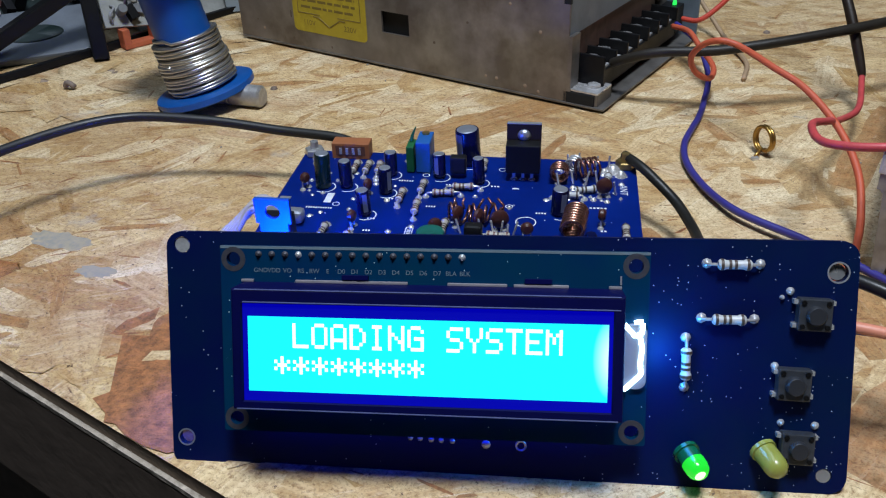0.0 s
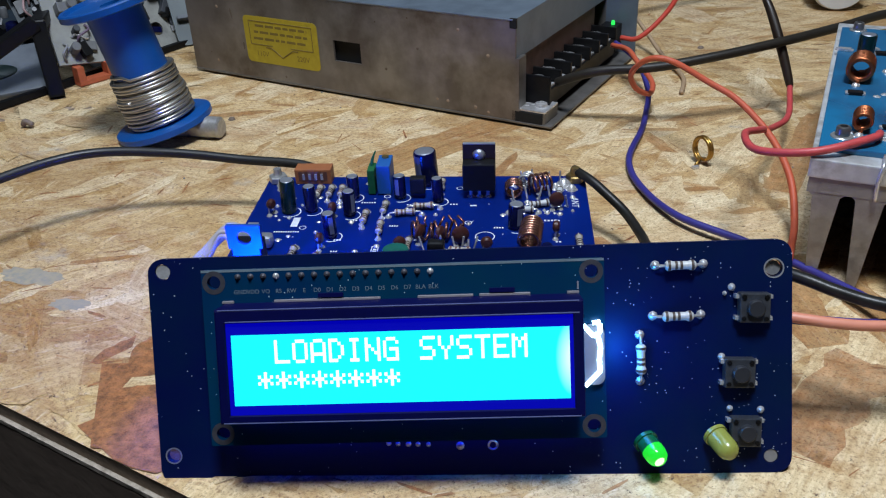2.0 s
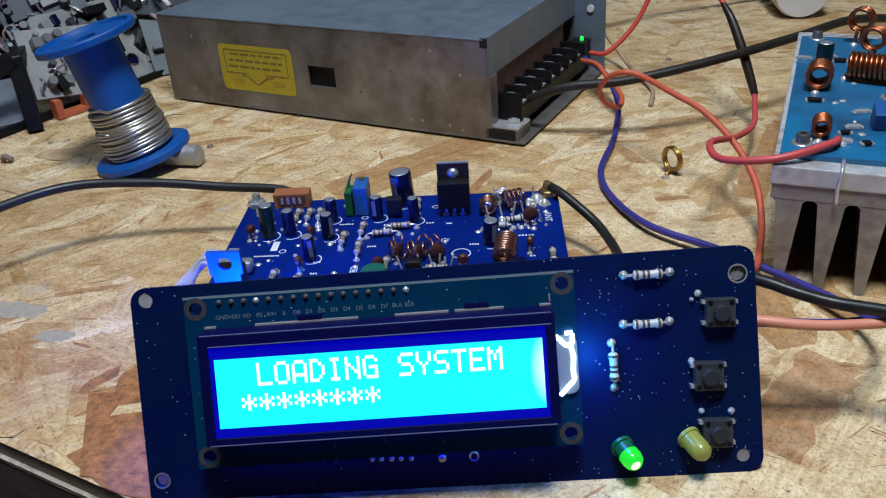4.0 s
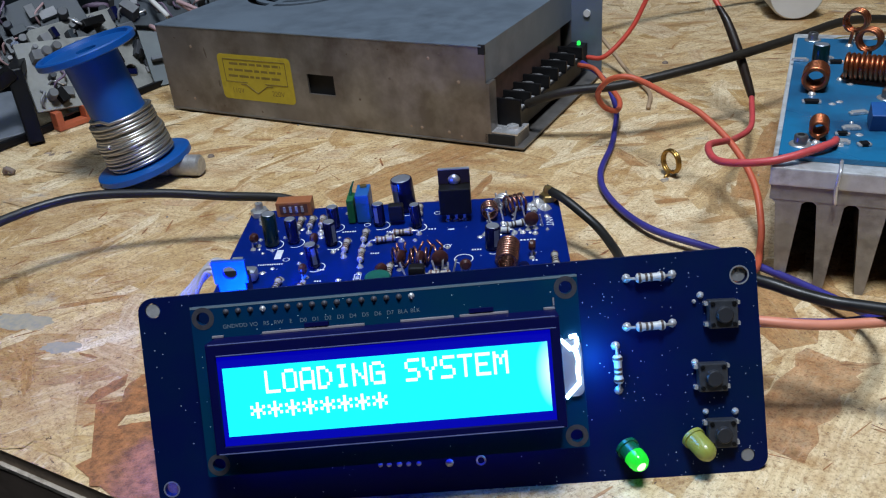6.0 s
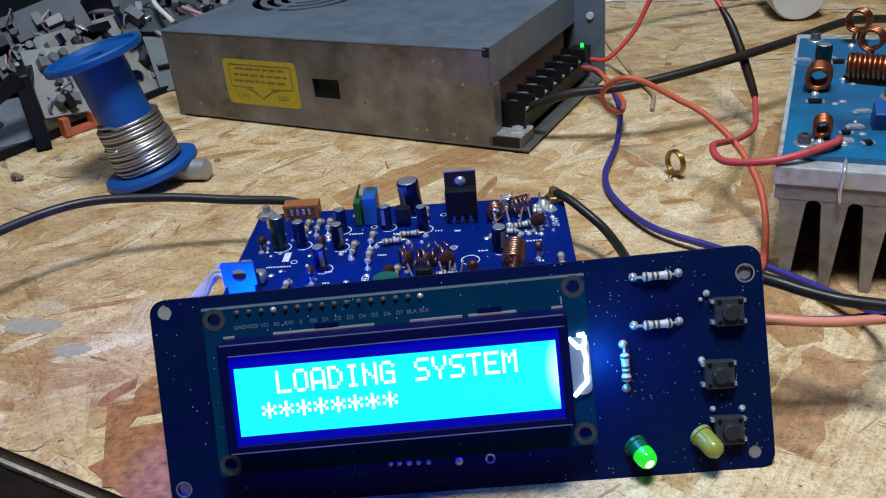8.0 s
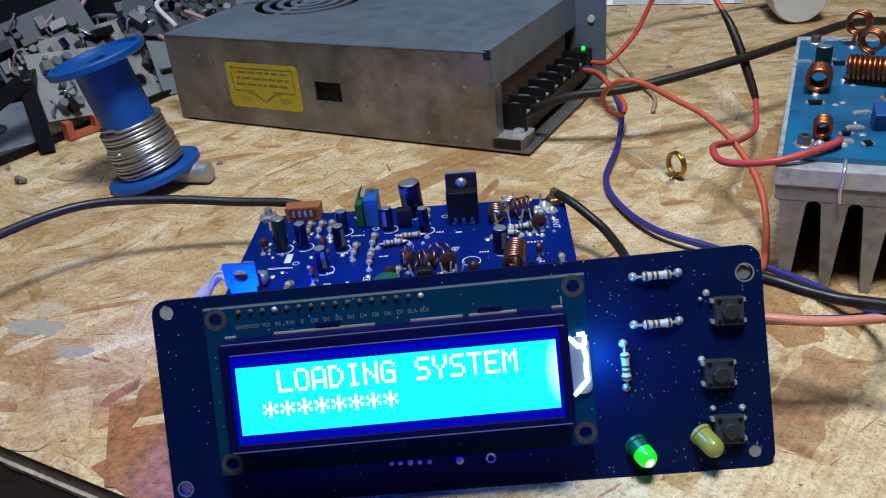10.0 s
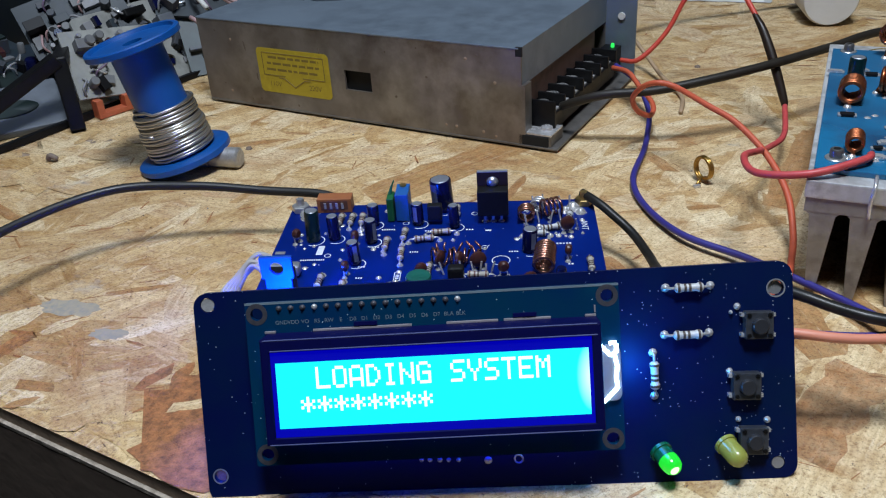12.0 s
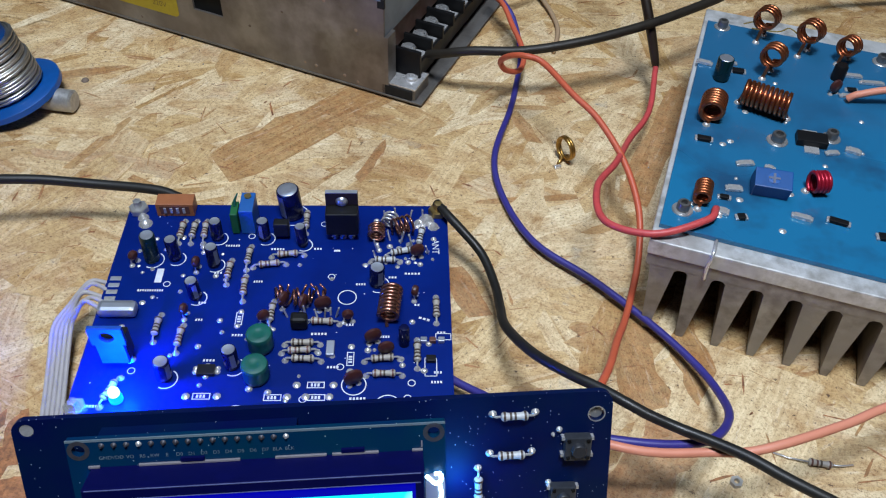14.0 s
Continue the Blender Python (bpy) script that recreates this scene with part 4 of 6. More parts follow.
for x, y, a, dk in ((18.0, -12.3, 88, False), (21.6, -12.3, 88, True), (25.0, -12.3, 92, False), (34.6, -28.7, 88, False), (39.6, -23, 88, True), (39.8, -35, 92, False), (18, -49.5, 88, True), (24.8, -53.2, 88, False),
                    (55.4, -8, 92, True), (94.8, -43, 90, True), (58.2, -55.2, 0, True), (57.6, -57.8, 3, False), (58.8, -60.6, -2, True), (63.0, -47.8, -3, False), (48.7, -44.6, 88, True),
                    (80.6, -65.5, 0, False), (89.4, -58.4, 90, True), (51, -22.2, 5, False), (46, -26.2, 8, False), (80, -60.5, 5, True), (10.2, -70.5, 70, False)):
    resistor(x, y, a, dark=dk)
for x, y, a, r in ((25.2, -27.5, 80, 1.7), (24.9, -45.2, 80, 1.6), (88.8, -38.5, 80, 1.6), (77.4, -54.5, 20, 2.4), (81, -58.6, 10, 2.2), (72.7, -68.2, 20, 2.6), (89.5, -22.5, 15, 2.2), (52, -41.5, 60, 2.2), (57.5, -42.5, 70, 2.2), (63.0, -43.0, 15, 2.4), (47.0, -47.5, 30, 1.8), (6.6, -25.0, 60, 1.5), (70.2, -47.2, 10, 1.6)):
    disc(x, y, a, r)
# brown pin header housing on the rear edge
jst = part("connector", bx(9.2, 20.6, -5.2, -0.2, 0.02, 4.9, r=0.25), M_JST, brd, "brown three-pin connector")
part("cavity", bx(10.4, 19.4, -5.3, -4.6, 1.2, 4.2), M_BANDR, jst)
for k in range(4):
    part("pin", bx(11.6 + k * 1.9, 12.4 + k * 1.9, -5.6, -5.1, 1.6, 3.6), M_TIN, jst)
# green and blue multi-turn trimmers
g = part("trimmer", bx(33.4, 35.6, -13.0, -7.0, 0.3, 8.2, r=0.3), M_GREEN, brd, "green trimmer with a raised leaf-like tab")
part("trimmer_tab", tube(bmesh.new(), spline([(34.4, -9, 7.8), (34.7, -8.6, 10), (35.8, -8.2, 12.6)], 4), 0.6, 8, lambda f: 1.1 - 0.8 * f), M_GREEN, g)
b_ = part("trimmer", bx(36.2, 40.4, -13.0, -4.5, 0.3, 9.6, r=0.3), M_TRIM, brd, "blue multi-turn trimmer")
part("trimmer_screw", lathe(bmesh.new(), [(1.1, 0), (1.1, 0.5), (0, 0.5)], 12, Matrix.Translation((38.3, -6.4, 9.6))), M_BRASS, b_)
# flat dark transistor beside the large capacitor
part("transistor", bx(46.4, 51.0, -15.6, -12.6, 1.6, 6.6, r=0.5), M_EPOXY, brd)


def to220(x, y, parent, tabmat, bodymat, label, facing=1, lean=0, w=10.4, tab_h=18.0, body_h=9.2, notch=0.0):
    """Upright power package: metal tab with a hole, moulded body, three legs."""
    o = part("regulator", bx(-w / 2 + notch, w / 2 - notch, -2.2 * facing, 2.2 * facing, 2.8, 2.8 + body_h, r=0.4), bodymat, parent, label, P(x, y, 0, lean, 0, 0))
    bm = bmesh.new()
    zt, n, R = tab_h, 16, 1.9
    cz = tab_h - 3.3
    y0, y1 = (2.25, 3.5)
    low = cz - 2.8 - body_h + 0.6
    angs = sorted([2 * math.pi * i / n for i in range(n)] + [math.atan2(q, p) % (2 * math.pi) for p in (-w / 2, w / 2) for q in (zt - cz, -low)])
    n = len(angs)
    ring = [(R * math.cos(a), cz + R * math.sin(a)) for a in angs]
    def out(i):
        a = angs[i]
        dx, dz = math.cos(a), math.sin(a)
        t = min((w / 2) / abs(dx) if abs(dx) > 1e-6 else 1e9, ((zt - cz) if dz > 0 else (cz - 2.8 - body_h + 0.6)) / abs(dz) if abs(dz) > 1e-6 else 1e9)
        return (dx * t, cz + dz * t)
    for i in range(n):
        j = (i + 1) % n
        q = [ring[i], out(i), out(j), ring[j]]
        lo = [bm.verts.new((a, y0, c)) for a, c in q]
        hi = [bm.verts.new((a, y1, c)) for a, c in q]
        bm.faces.new(lo)
        bm.faces.new(hi[::-1])
        for k in range(4):
            bm.faces.new((lo[k], hi[k], hi[(k + 1) % 4], lo[(k + 1) % 4]))
    box(bm, -w / 2 + notch, w / 2 - notch, y0, y1, 3.2, 2.8 + body_h - 0.58)
    bmesh.ops.remove_doubles(bm, verts=bm.verts, dist=0.02)
    bmesh.ops.recalc_face_normals(bm, faces=bm.faces)
    part("tab", bm, tabmat, o)
    for k in (-2.54, 0, 2.54):
        part("leg", shared("to220_leg", lambda: box(bmesh.new(), -0.45, 0.45, -0.3, 0.3, 0, 3.0), M_TIN), None, o, "", P(k, 0, 0))
        part("solder_joint", shared(("solder_joint", 1.1, 0.7), lambda: lathe(bmesh.new(), [(1.1, 0), (0.8, 0.4), (0.3, 0.7), (0, 0.7)], 10), M_TIN), None, o, "", P(k, 0, 0.01))
    return o


blk = to220(67.0, -13.8, brd, M_TABDARK, M_EPOXY, "black power transistor with a bare screw hole", w=9.6, tab_h=15.8, body_h=8.4)
part("tab_rivet", lathe(bmesh.new(), [(0, 1.5), (1.0, 1.3), (1.75, 0.6), (1.85, 0), (0, 0)], 16, frame_at((0, 2.6, 12.5), (0, -1, 0))), M_CANTOP, blk, "bright domed solder plug in the hole")
# thin pale strip paints the glint along the tab's top
part("tab_glint_strip", bx(-4.7, 4.7, 2.2, 3.55, 15.8, 16.05), M_PAD, blk, "pale strip for the glint on the tab's top edge")
vr = to220(10.9, -60.0, brd, M_TAB, M_EPOXY, "voltage regulator, metal tab coloured for a lamp's blue light", w=8.6, tab_h=17.2, body_h=8.6, notch=0.8)
vr.matrix_basis = vr.matrix_basis @ Matrix.Rotation(math.pi, 4, "Z")
# crystal can behind it
part("crystal", bx(1.2, 11.8, -46.4, -42.2, 0.5, 4.0, r=1.3), M_CANTOP, brd, "silver crystal can")
# blue lamp at the front
ledb = part("blue_led", lathe(bmesh.new(), [(0, 4.9), (0.9, 4.6), (1.4, 3.7), (1.5, 1.0), (1.8, 1.0), (1.8, 0), (0, 0)], 18, Matrix.Translation((12.3, -72.6, 0))), M_LEDB, brd, "brightly lit blue lamp")
part("lamp_core", lathe(bmesh.new(), [(0, 5.0), (0.92, 4.7), (1.43, 3.75), (1.45, 2.6)], 18, Matrix.Translation((12.3, -72.6, 0))), M_LEDBC, ledb, "blinding pale centre of the lamp")
ld = bpy.data.lights.new("blue_led_light", "POINT")
ld.energy, ld.color, ld.shadow_soft_size = 0.30, (0.0, 0.05, 1.0), 0.004
lo_ = new("blue_led_light", ld)
lo_.matrix_world = T_BRD @ Matrix.Translation((0.0123, -0.0726, 0.0062))
# tall green inductors
for x, y, z in ((47.2, -56.0, 0.1), (47.2, -66.0, 0.1)):
    part("inductor", lathe(bmesh.new(), [(0, z), (2.9, z), (3.4, 0.8), (3.5, 2.2), (3.3, 4.4), (3.6, 5.7), (3.3, 6.4), (2.2, 6.7), (1.0, 6.5), (0, 6.3)], 24, Matrix.Translation((x, y, 0))), M_INDUCTOR, brd, "glossy green lacquered inductor")
# copper coils
c1 = [Vector((56.8 + 0.7 * math.sin(i * 0.23), -40.6 + 0.5 * math.sin(i * 0.11), 3.2 + 0.5 * math.sin(i * 0.17))) + v for i, v in enumerate(helix(6.5, 2.3, 2.3, 16, 0.3))]
part("coil", tube(bmesh.new(), [Vector((49.4, -39, 0))] + c1 + [Vector((64.3, -41, 0))], 0.36, 7), M_COPPER_DULL, brd, "open bare copper coil")
for k in range(5):
    x = 50.5 + k * 3.3
    part("coil_tail", tube(bmesh.new(), [(x, -41, 4.6), (x + random.uniform(-0.8, 0.8), -40.2, 5.8), (x + random.uniform(-1.6, 1.6), -39.4, random.uniform(6.4, 7.6))], 0.32, 6), M_COPPER_DULL, brd)
c2 = [Vector((81.8, -43.2, 4.0)) + Matrix.Rotation(math.pi / 2 - 0.1, 3, "Z") @ v for v in helix(8, 2.7, 1.3, 16)]
part("coil", tube(bmesh.new(), [Vector((82.8, -37.6, 0))] + c2 + [Vector((81, -49.0, 0))], 0.55, 8), M_COPPER_DULL, brd, "tight enamelled copper coil")
c3 = [Vector((77.2, -14.6, 3.2)) + Matrix.Rotation(math.pi / 2, 3, "Z") @ v for v in helix(4, 2.3, 1.1, 14)]
part("coil", tube(bmesh.new(), c3, 0.45, 7), M_COPPER_DULL, brd, "small dark bronze coil")
c4 = [Vector((85.0, -12.8, 4.0)) + Matrix.Rotation(0.4, 3, "Z") @ v for v in helix(3.5, 2.6, 1.5, 14)]
part("coil", tube(bmesh.new(), [Vector((82, -13, 0))] + c4 + [Vector((88, -13, 0))], 0.4, 7), M_COPPER_DULL, brd, "open copper coil in clear lacquer")
c5 = [Vector((81.2, -9.5, 3.4)) + Matrix.Rotation(1.2, 3, "Z") @ v for v in helix(3, 2.0, 1.4, 14)]
part("coil", tube(bmesh.new(), c5, 0.4, 7), M_TIN, brd, "small tinned coil")
# dark upright parts and chips
part("transistor", bx(54.6, 59.2, -50.6, -47.2, 0.8, 4.8, r=0.9), M_EPOXY, brd)
part("upright_can", lathe(bmesh.new(), [(0, 0), (1.5, 0), (1.5, 6.5), (1.2, 7.2), (0, 7.3)], 16, Matrix.Translation((85.8, -54.8, 0))), M_SLEEVE, brd)
part("surface_chip", bx(31.4, 36.0, -65.6, -62.4, 0.02, 1.3, r=0.15), M_EPOXY, brd)
for dx in (-2.9, 2.9, 0):
    blob(33.7 + dx, -64.0 + (1.9 if dx == 0 else 0), 0.9)
    blob(33.7 + dx, -65.6 if dx == 0 else -62.9, 0.8)
for k in range(5):
    part("solder_pad", bx(0.9, 4.0, -31.9 - k * 2.55, -30.4 - k * 2.55, 0.005, 0.25, r=0.1), M_PAD if k < 2 else M_TIN, brd)
# lumps of solder and leads round the aerial joint and beside the coils
for x, y, r, h in ((92.3, -6.8, 2.6, 2.2), (94.5, -9.5, 1.8, 1.6), (89.8, -8.0, 1.5, 1.4), (6.2, -8.6, 2.2, 1.6), (5.0, -6.0, 1.8, 1.5), (87, -17.2, 1.0, 0.9), (84.0, -19.0, 1.1, 0.9), (81.2, -18.0, 1.0, 0.8), (78.0, -19.5, 1.0, 0.7), (86.8, -24.5, 0.9, 0.7), (90.4, -25.3, 0.9, 0.7), (62.7, -58.0, 0.9, 0.6), (66.0, -54.6, 0.8, 0.6), (66.5, -59.0, 0.8, 0.6), (76.0, -57.0, 1.0, 0.7), (85.0, -60.0, 1.0, 0.7), (85.4, -62.0, 0.9, 0.6), (91.2, -63.8, 1.0, 0.6), (88.0, -47.2, 0.9, 0.7), (6.4, -57.0, 0.8, 0.5), (45.5, -69.5, 1.0, 0.7), (50.5, -70.6, 1.0, 0.7), (29.6, -71.7, 1.1, 0.4), (37.6, -71.7, 1.1, 0.4), (57.8, -68.3, 1.1, 0.4), (67.4, -68.3, 1.1, 0.4), (55.6, -72.0, 1.1, 0.4), (60.4, -72.0, 1.1, 0.4), (66.5, -72.0, 1.1, 0.4), (71.5, -55.8, 1.0, 0.4), (71.5, -64.0, 1.0, 0.4), (40.0, -43.5, 0.9, 0.5), (39.6, -48.6, 0.9, 0.5)):
    blob(x, y, r, None, h)
for x, y, a in ((33.6, -71.7, 0), (62.8, -68.3, 0), (51.9, -72.2, 0), (63.2, -72.2, 0), (71.4, -59.9, 90), (39.8, -46.0, 90)):
    silk_outline(x, y, 4.6, 2.0, a)
    silk_bars(x, y, 2.6, 3, 1.0, a)
for x, y, w, n, a in ((13.3, -35.6, 7.5, 11, 0), (34.2, -17.8, 4.5, 6, 0), (25.5, -17.5, 2.5, 3, 0), (31.5, -28.8, 2.5, 3, 0), (28.8, -40.2, 2.4, 3, 0), (43.5, -32.2, 2.8, 4, 0), (47.8, -19.2, 4.2, 5, 0), (59.8, -19.0, 2.6, 3, 0), (66, -19.8, 3.0, 1, 0), (73.2, -33.2, 3, 4, 0), (82.4, -30.5, 2.6, 3, 0), (88.2, -29.0, 4.8, 5, 0), (62.5, -51.4, 4.6, 5, 0), (70.8, -48.2, 2.5, 3, 0), (67.0, -62.6, 3.4, 4, 0), (74.0, -72.6, 4.5, 5, 0), (80.6, -52.4, 2.8, 4, 0), (91.6, -46.2, 3.6, 3, -20), (96.2, -51.0, 2.6, 3, 0), (95, -64.4, 2.4, 3, 0), (94.6, -67.5, 3.2, 4, 0), (33.9, -60.3, 3.4, 4, 0), (40.2, -51.8, 3.2, 4, 0), (6.2, -74.6, 4.0, 5, 0), (89.5, -41.0, 1.8, 2, 0), (28.9, -46.4, 2.2, 3, 0), (50.6, -40.2, 1.2, 1, 0), (26.8, -10.0, 1.2, 1, 90), (26.8, -7.6, 1.2, 1, 90)):
    silk_bars(x, y, w, n, 0.75, a)
part("legend_block", bx(13.6, 15.6, -32.6, -27.2, 0.004, 0.03), M_SILK, pcb)
flat_text("legend_ant", "ANT", 3.0, M_SILK, pcb, P(95.0, -18.0, 0.03, 0, 0, -90))
silk_outline(93.0, -62.6, 3.4, 6.2)
silk_outline(96.6, -52.4, 4.4, 2.4)
for x in (91.2, 93.6, 96.0):
    part("surface_part", bx(x - 0.9, x + 0.9, -54.8, -53.2, 0.02, 1.2, r=0.2), M_CANTOP if x != 93.6 else M_BANDR, brd)
part("surface_part", bx(91.8, 94.4, -61.4, -59.4, 0.02, 1.3, r=0.2), M_EPOXY, brd)
part("surface_part", bx(64.8, 67.0, -59.4, -54.6, 0.02, 1.4, r=0.2), M_CANTOP, brd)

# pads, joints and snipped leads scattered between the parts
rnd = random.Random(44)
for k in range(70):
    x, y = rnd.uniform(4, 96), rnd.uniform(-77, -5)
    if k < 22:
        x, y = rnd.uniform(76, 97), rnd.uniform(-27, -6)
    elif k < 32:
        x, y = rnd.uniform(3, 28), rnd.uniform(-30, -7)
    blob(x, y, rnd.choice((0.55, 0.7, 0.9)), None, rnd.choice((0.35, 0.6)))
for k in range(16):
    x, y = (rnd.uniform(77, 95), rnd.uniform(-25, -7)) if k < 10 else (rnd.uniform(48, 68), rnd.uniform(-47, -39))
    part("snipped_lead", rod(bmesh.new(), (x, y, 0), (x + rnd.uniform(-1.2, 1.2), y + rnd.uniform(-1, 1), rnd.uniform(2.5, 6)), 0.3, 6), M_TIN, brd)
for x, y, a in ((84.5, -21.0, 15), (90.5, -14.5, 80), (80.0, -24.5, 0)):
    resistor(x, y, a, dark=True, pale=True, span=8.6)
for k in range(14):
    x, y = rnd.uniform(6, 94), rnd.uniform(-76, -8)
    ring_silk(x, y, 0.95, (0, 360), 0.25)

# ---- display panel: its axes are the display module's, face towards the bench front ----
T_DISP = pose(0.03762, 0.18482, 0.02705, 65.2955, -0.764, -0.294)
disp = thing("display_panel", T_DISP, "dark blue control panel with lit cyan text display, leaning back", "display panel")
PX0, PX1, PY0, PY1, PZ = -53.2, 78.2, -28.0, 20.0, -5.9


HOLES = [(-50.0, 17.3, 1.65), (74.6, 14.2, 1.75), (74.0, -24.6, 1.5), (-50.3, -21.9, 1.5)]
part("panel_board", plate_with_holes(PX0, PX1, PY0, PY1, PZ - 1.6, PZ, HOLES, 3.2), M_PANEL, disp)
bm = lathe(bmesh.new(), [(0, 0.3), (1.5, 0.3), (1.5, -2.2), (0, -2.2)], 18, Matrix.Translation((-50.0, 17.3, PZ - 0.5)))
part("screw", bm, M_TIN, disp, "steel screw end in the corner hole")
bm = lathe(bmesh.new(), [(0, -0.2), (1.35, -0.2), (1.35, -4), (0, -4)], 18, Matrix.Translation((74.0, -24.6, PZ)))
part("screw", bm, M_CANTOP, disp, "pale screw end in the corner hole")
part("screw", lathe(bmesh.new(), [(0, -0.9), (1.5, -0.9), (1.5, -4), (0, -4)], 18, Matrix.Translation((74.6, 14.2, PZ))), M_CHROME, disp, "pale screw end in the corner hole")
for hx, hy, r in HOLES[1:2] + HOLES[3:]:
    part("hole_rim", lathe(bmesh.new(), [(r, 0.02), (r + 0.3, 0.03), (r + 0.3, 0), (r, 0), (r, 0.02)], 20, Matrix.Translation((hx, hy, PZ))), M_PAD, disp)

LHO = [(-37.5, 15.5, 1.35), (37.5, 15.5, 1.35), (37.5, -15.5, 1.35), (-37.5, -15.5, 1.35)]
lcd = part("display_module", plate_with_holes(-40, 40, -18, 18, -1.6, 0, LHO, 0.4), M_LCDPCB, disp, "blue-green display module board")
for hx, hy, r in LHO:
    part("mounting_ring", lathe(bmesh.new(), [(r, 0.03), (r + 1.0, 0.05), (r + 1.0, 0), (r, 0), (r, 0.03)], 24, Matrix.Translation((hx, hy, 0.0))), M_PINDULL, lcd)
part("board_edge", bx(-40, 40, 17.55, 18.02, -0.3, 0.04), M_LEGEND, lcd, "pale cut board edge")
# metal frame: sloping sides, open window
WX0, WX1, WY0, WY1 = -32.4, 32.3, -7.7, 6.2
BX0, BX1, BY0, BY1 = -35.3, 35.0, -11.2, 11.25
OX0, OX1, OY0, OY1 = -33.5, 33.2, -9.7, 8.75
BZ, FZ = 8.2, 7.62


def bezel():
    bm = bmesh.new()
    def ring(x0, x1, y0, y1, z):
        return [bm.verts.new(c) for c in ((x0, y0, z), (x1, y0, z), (x1, y1, z), (x0, y1, z))]
    R = [ring(BX0, BX1, BY0, BY1, 0.02), ring(BX0, BX1, BY0, BY1, BZ - 0.35), ring(BX0 + 0.12, BX1 - 0.12, BY0 + 0.12, BY1 - 0.12, BZ - 0.1),
         ring(BX0 + 0.4, BX1 - 0.4, BY0 + 0.4, BY1 - 0.4, BZ), ring(OX0, OX1, OY0, OY1, BZ), ring(OX0 + 0.15, OX1 - 0.15, OY0 + 0.15, OY1 - 0.15, BZ - 0.25),
         ring(OX0 + 0.15, OX1 - 0.15, OY0 + 0.15, OY1 - 0.15, FZ - 0.6)]
    for a, b in zip(R, R[1:]):
        for i in range(4):
            bm.faces.new((a[i], a[(i + 1) % 4], b[(i + 1) % 4], b[i]))
    bmesh.ops.recalc_face_normals(bm, faces=bm.faces)
    return bm


part("bezel", bezel(), M_BEZEL, lcd, "black metal display frame")
part("glass", bx(OX0, OX1, OY0, OY1, 1.0, FZ - 0.02), M_BORDER, lcd, "dark blue glass border round the lit field")
part("backlit_field", bx(WX0, WX1, WY0, WY1, FZ - 0.02, FZ), M_LIT, lcd, "bright cyan backlit field")
# twisted lugs that hold the frame to the module board, and its paler folds
for x0, x1 in ((-35.9, -33.5), (-25.4, -4.1), (3.3, 14.3), (15.5, 25.5), (32.7, 35.0)):
    part("frame_lug", bx(x0, x1, BY1 + 0.02, BY1 + 0.55, 0.02, 0.6, r=0.12), M_WHITELINE, lcd, "bright tinned frame lug")
part("frame_lug", bx(34.7, 35.0, BY1 + 0.8, BY1 + 2.4, 0.02, 0.2), M_WHITELINE, lcd)
for x in (-14.0, 20.0):
    part("frame_tab", bx(x - 2.5, x + 2.5, BY1 + 0.8, BY1 + 1.6, 0.02, 0.8), M_BEZEL, lcd)
for y, x0 in ((BY1 - 0.1, -34.6), (OY1 + 0.12, -33.2), (BY0 + 0.22, -34.6)):
    part("frame_fold", bx(x0, 34.2, y - 0.11, y + 0.11, BZ - 0.12, BZ + 0.05, r=0.05), M_FRAMEEDGE, lcd)

# glowing strips added to cast the screen's blue glare onto the panel
part("blue_glow_strip", bx(BX0 + 1, BX1 - 1, BY0 - 0.5, BY0 - 0.05, 0.3, 1.3), M_BLUEGLOW, lcd, "added glowing strip for the display's blue glare")
part("blue_glow_strip", bx(BX0 - 0.45, BX0 - 0.05, BY0 + 1, BY1 - 1, 0.3, 1.1), M_BLUEGLOW, lcd)
part("blue_glow_strip", bx(-36, 36, -17.8, -11, -1.78, -1.64), M_BLUEGLOW, lcd)

# dot-matrix characters, five columns by seven rows
GLYPH = {
    "L": "10000 10000 10000 10000 10000 10000 11111", "O": "01110 10001 10001 10001 10001 10001 01110", "A": "01110 10001 10001 10001 11111 10001 10001",
    "D": "11100 10010 10001 10001 10001 10010 11100", "I": "01110 00100 00100 00100 00100 00100 01110", "N": "10001 10001 11001 10101 10011 10001 10001",
    "G": "01110 10001 10000 10111 10001 10001 01111", "S": "01111 10000 10000 01110 00001 00001 11110", "Y": "10001 10001 10001 01010 00100 00100 00100",
    "T": "11111 00100 00100 00100 00100 00100 00100", "E": "11111 10000 10000 11110 10000 10000 11111", "M": "10001 11011 10101 10101 10001 10001 10001",
    "*": "00000 00100 10101 01110 10101 00100 00000",
}
CW, PXW, PXH = 3.50, 0.59, 0.655


def character(ch):
    bm = bmesh.new()
    for r, row in enumerate(GLYPH[ch].split()):
        for c, on in enumerate(row):
            if on == "1":
                x, y = (c - 2) * PXW, (3 - r) * PXH
                box(bm, x - PXW * 0.5, x + PXW * 0.5, y - PXH * 0.5, y + PXH * 0.5, FZ + 0.004, FZ + 0.03)
    bmesh.ops.remove_doubles(bm, verts=bm.verts, dist=0.01)
    return bm


for line, (text, x0, yc) in enumerate((("LOADING SYSTEM", -22.62, 2.78), ("********", -26.1, -2.75))):
    for k, ch in enumerate(text):
        if ch != " ":
            part("character", shared("character_" + ("star" if ch == "*" else ch), lambda c=ch: character(c), M_CHAR), None, lcd, "", P(x0 + k * CW, yc, 0))

# light guide tab at the end of the frame, leaking light along its rim
part("light_guide", plate_with_holes(35.4, 39.7, -7.0, 5.0, 0.02, 0.9, [], 1.6), M_DIFF, lcd, "grey light guide tab")
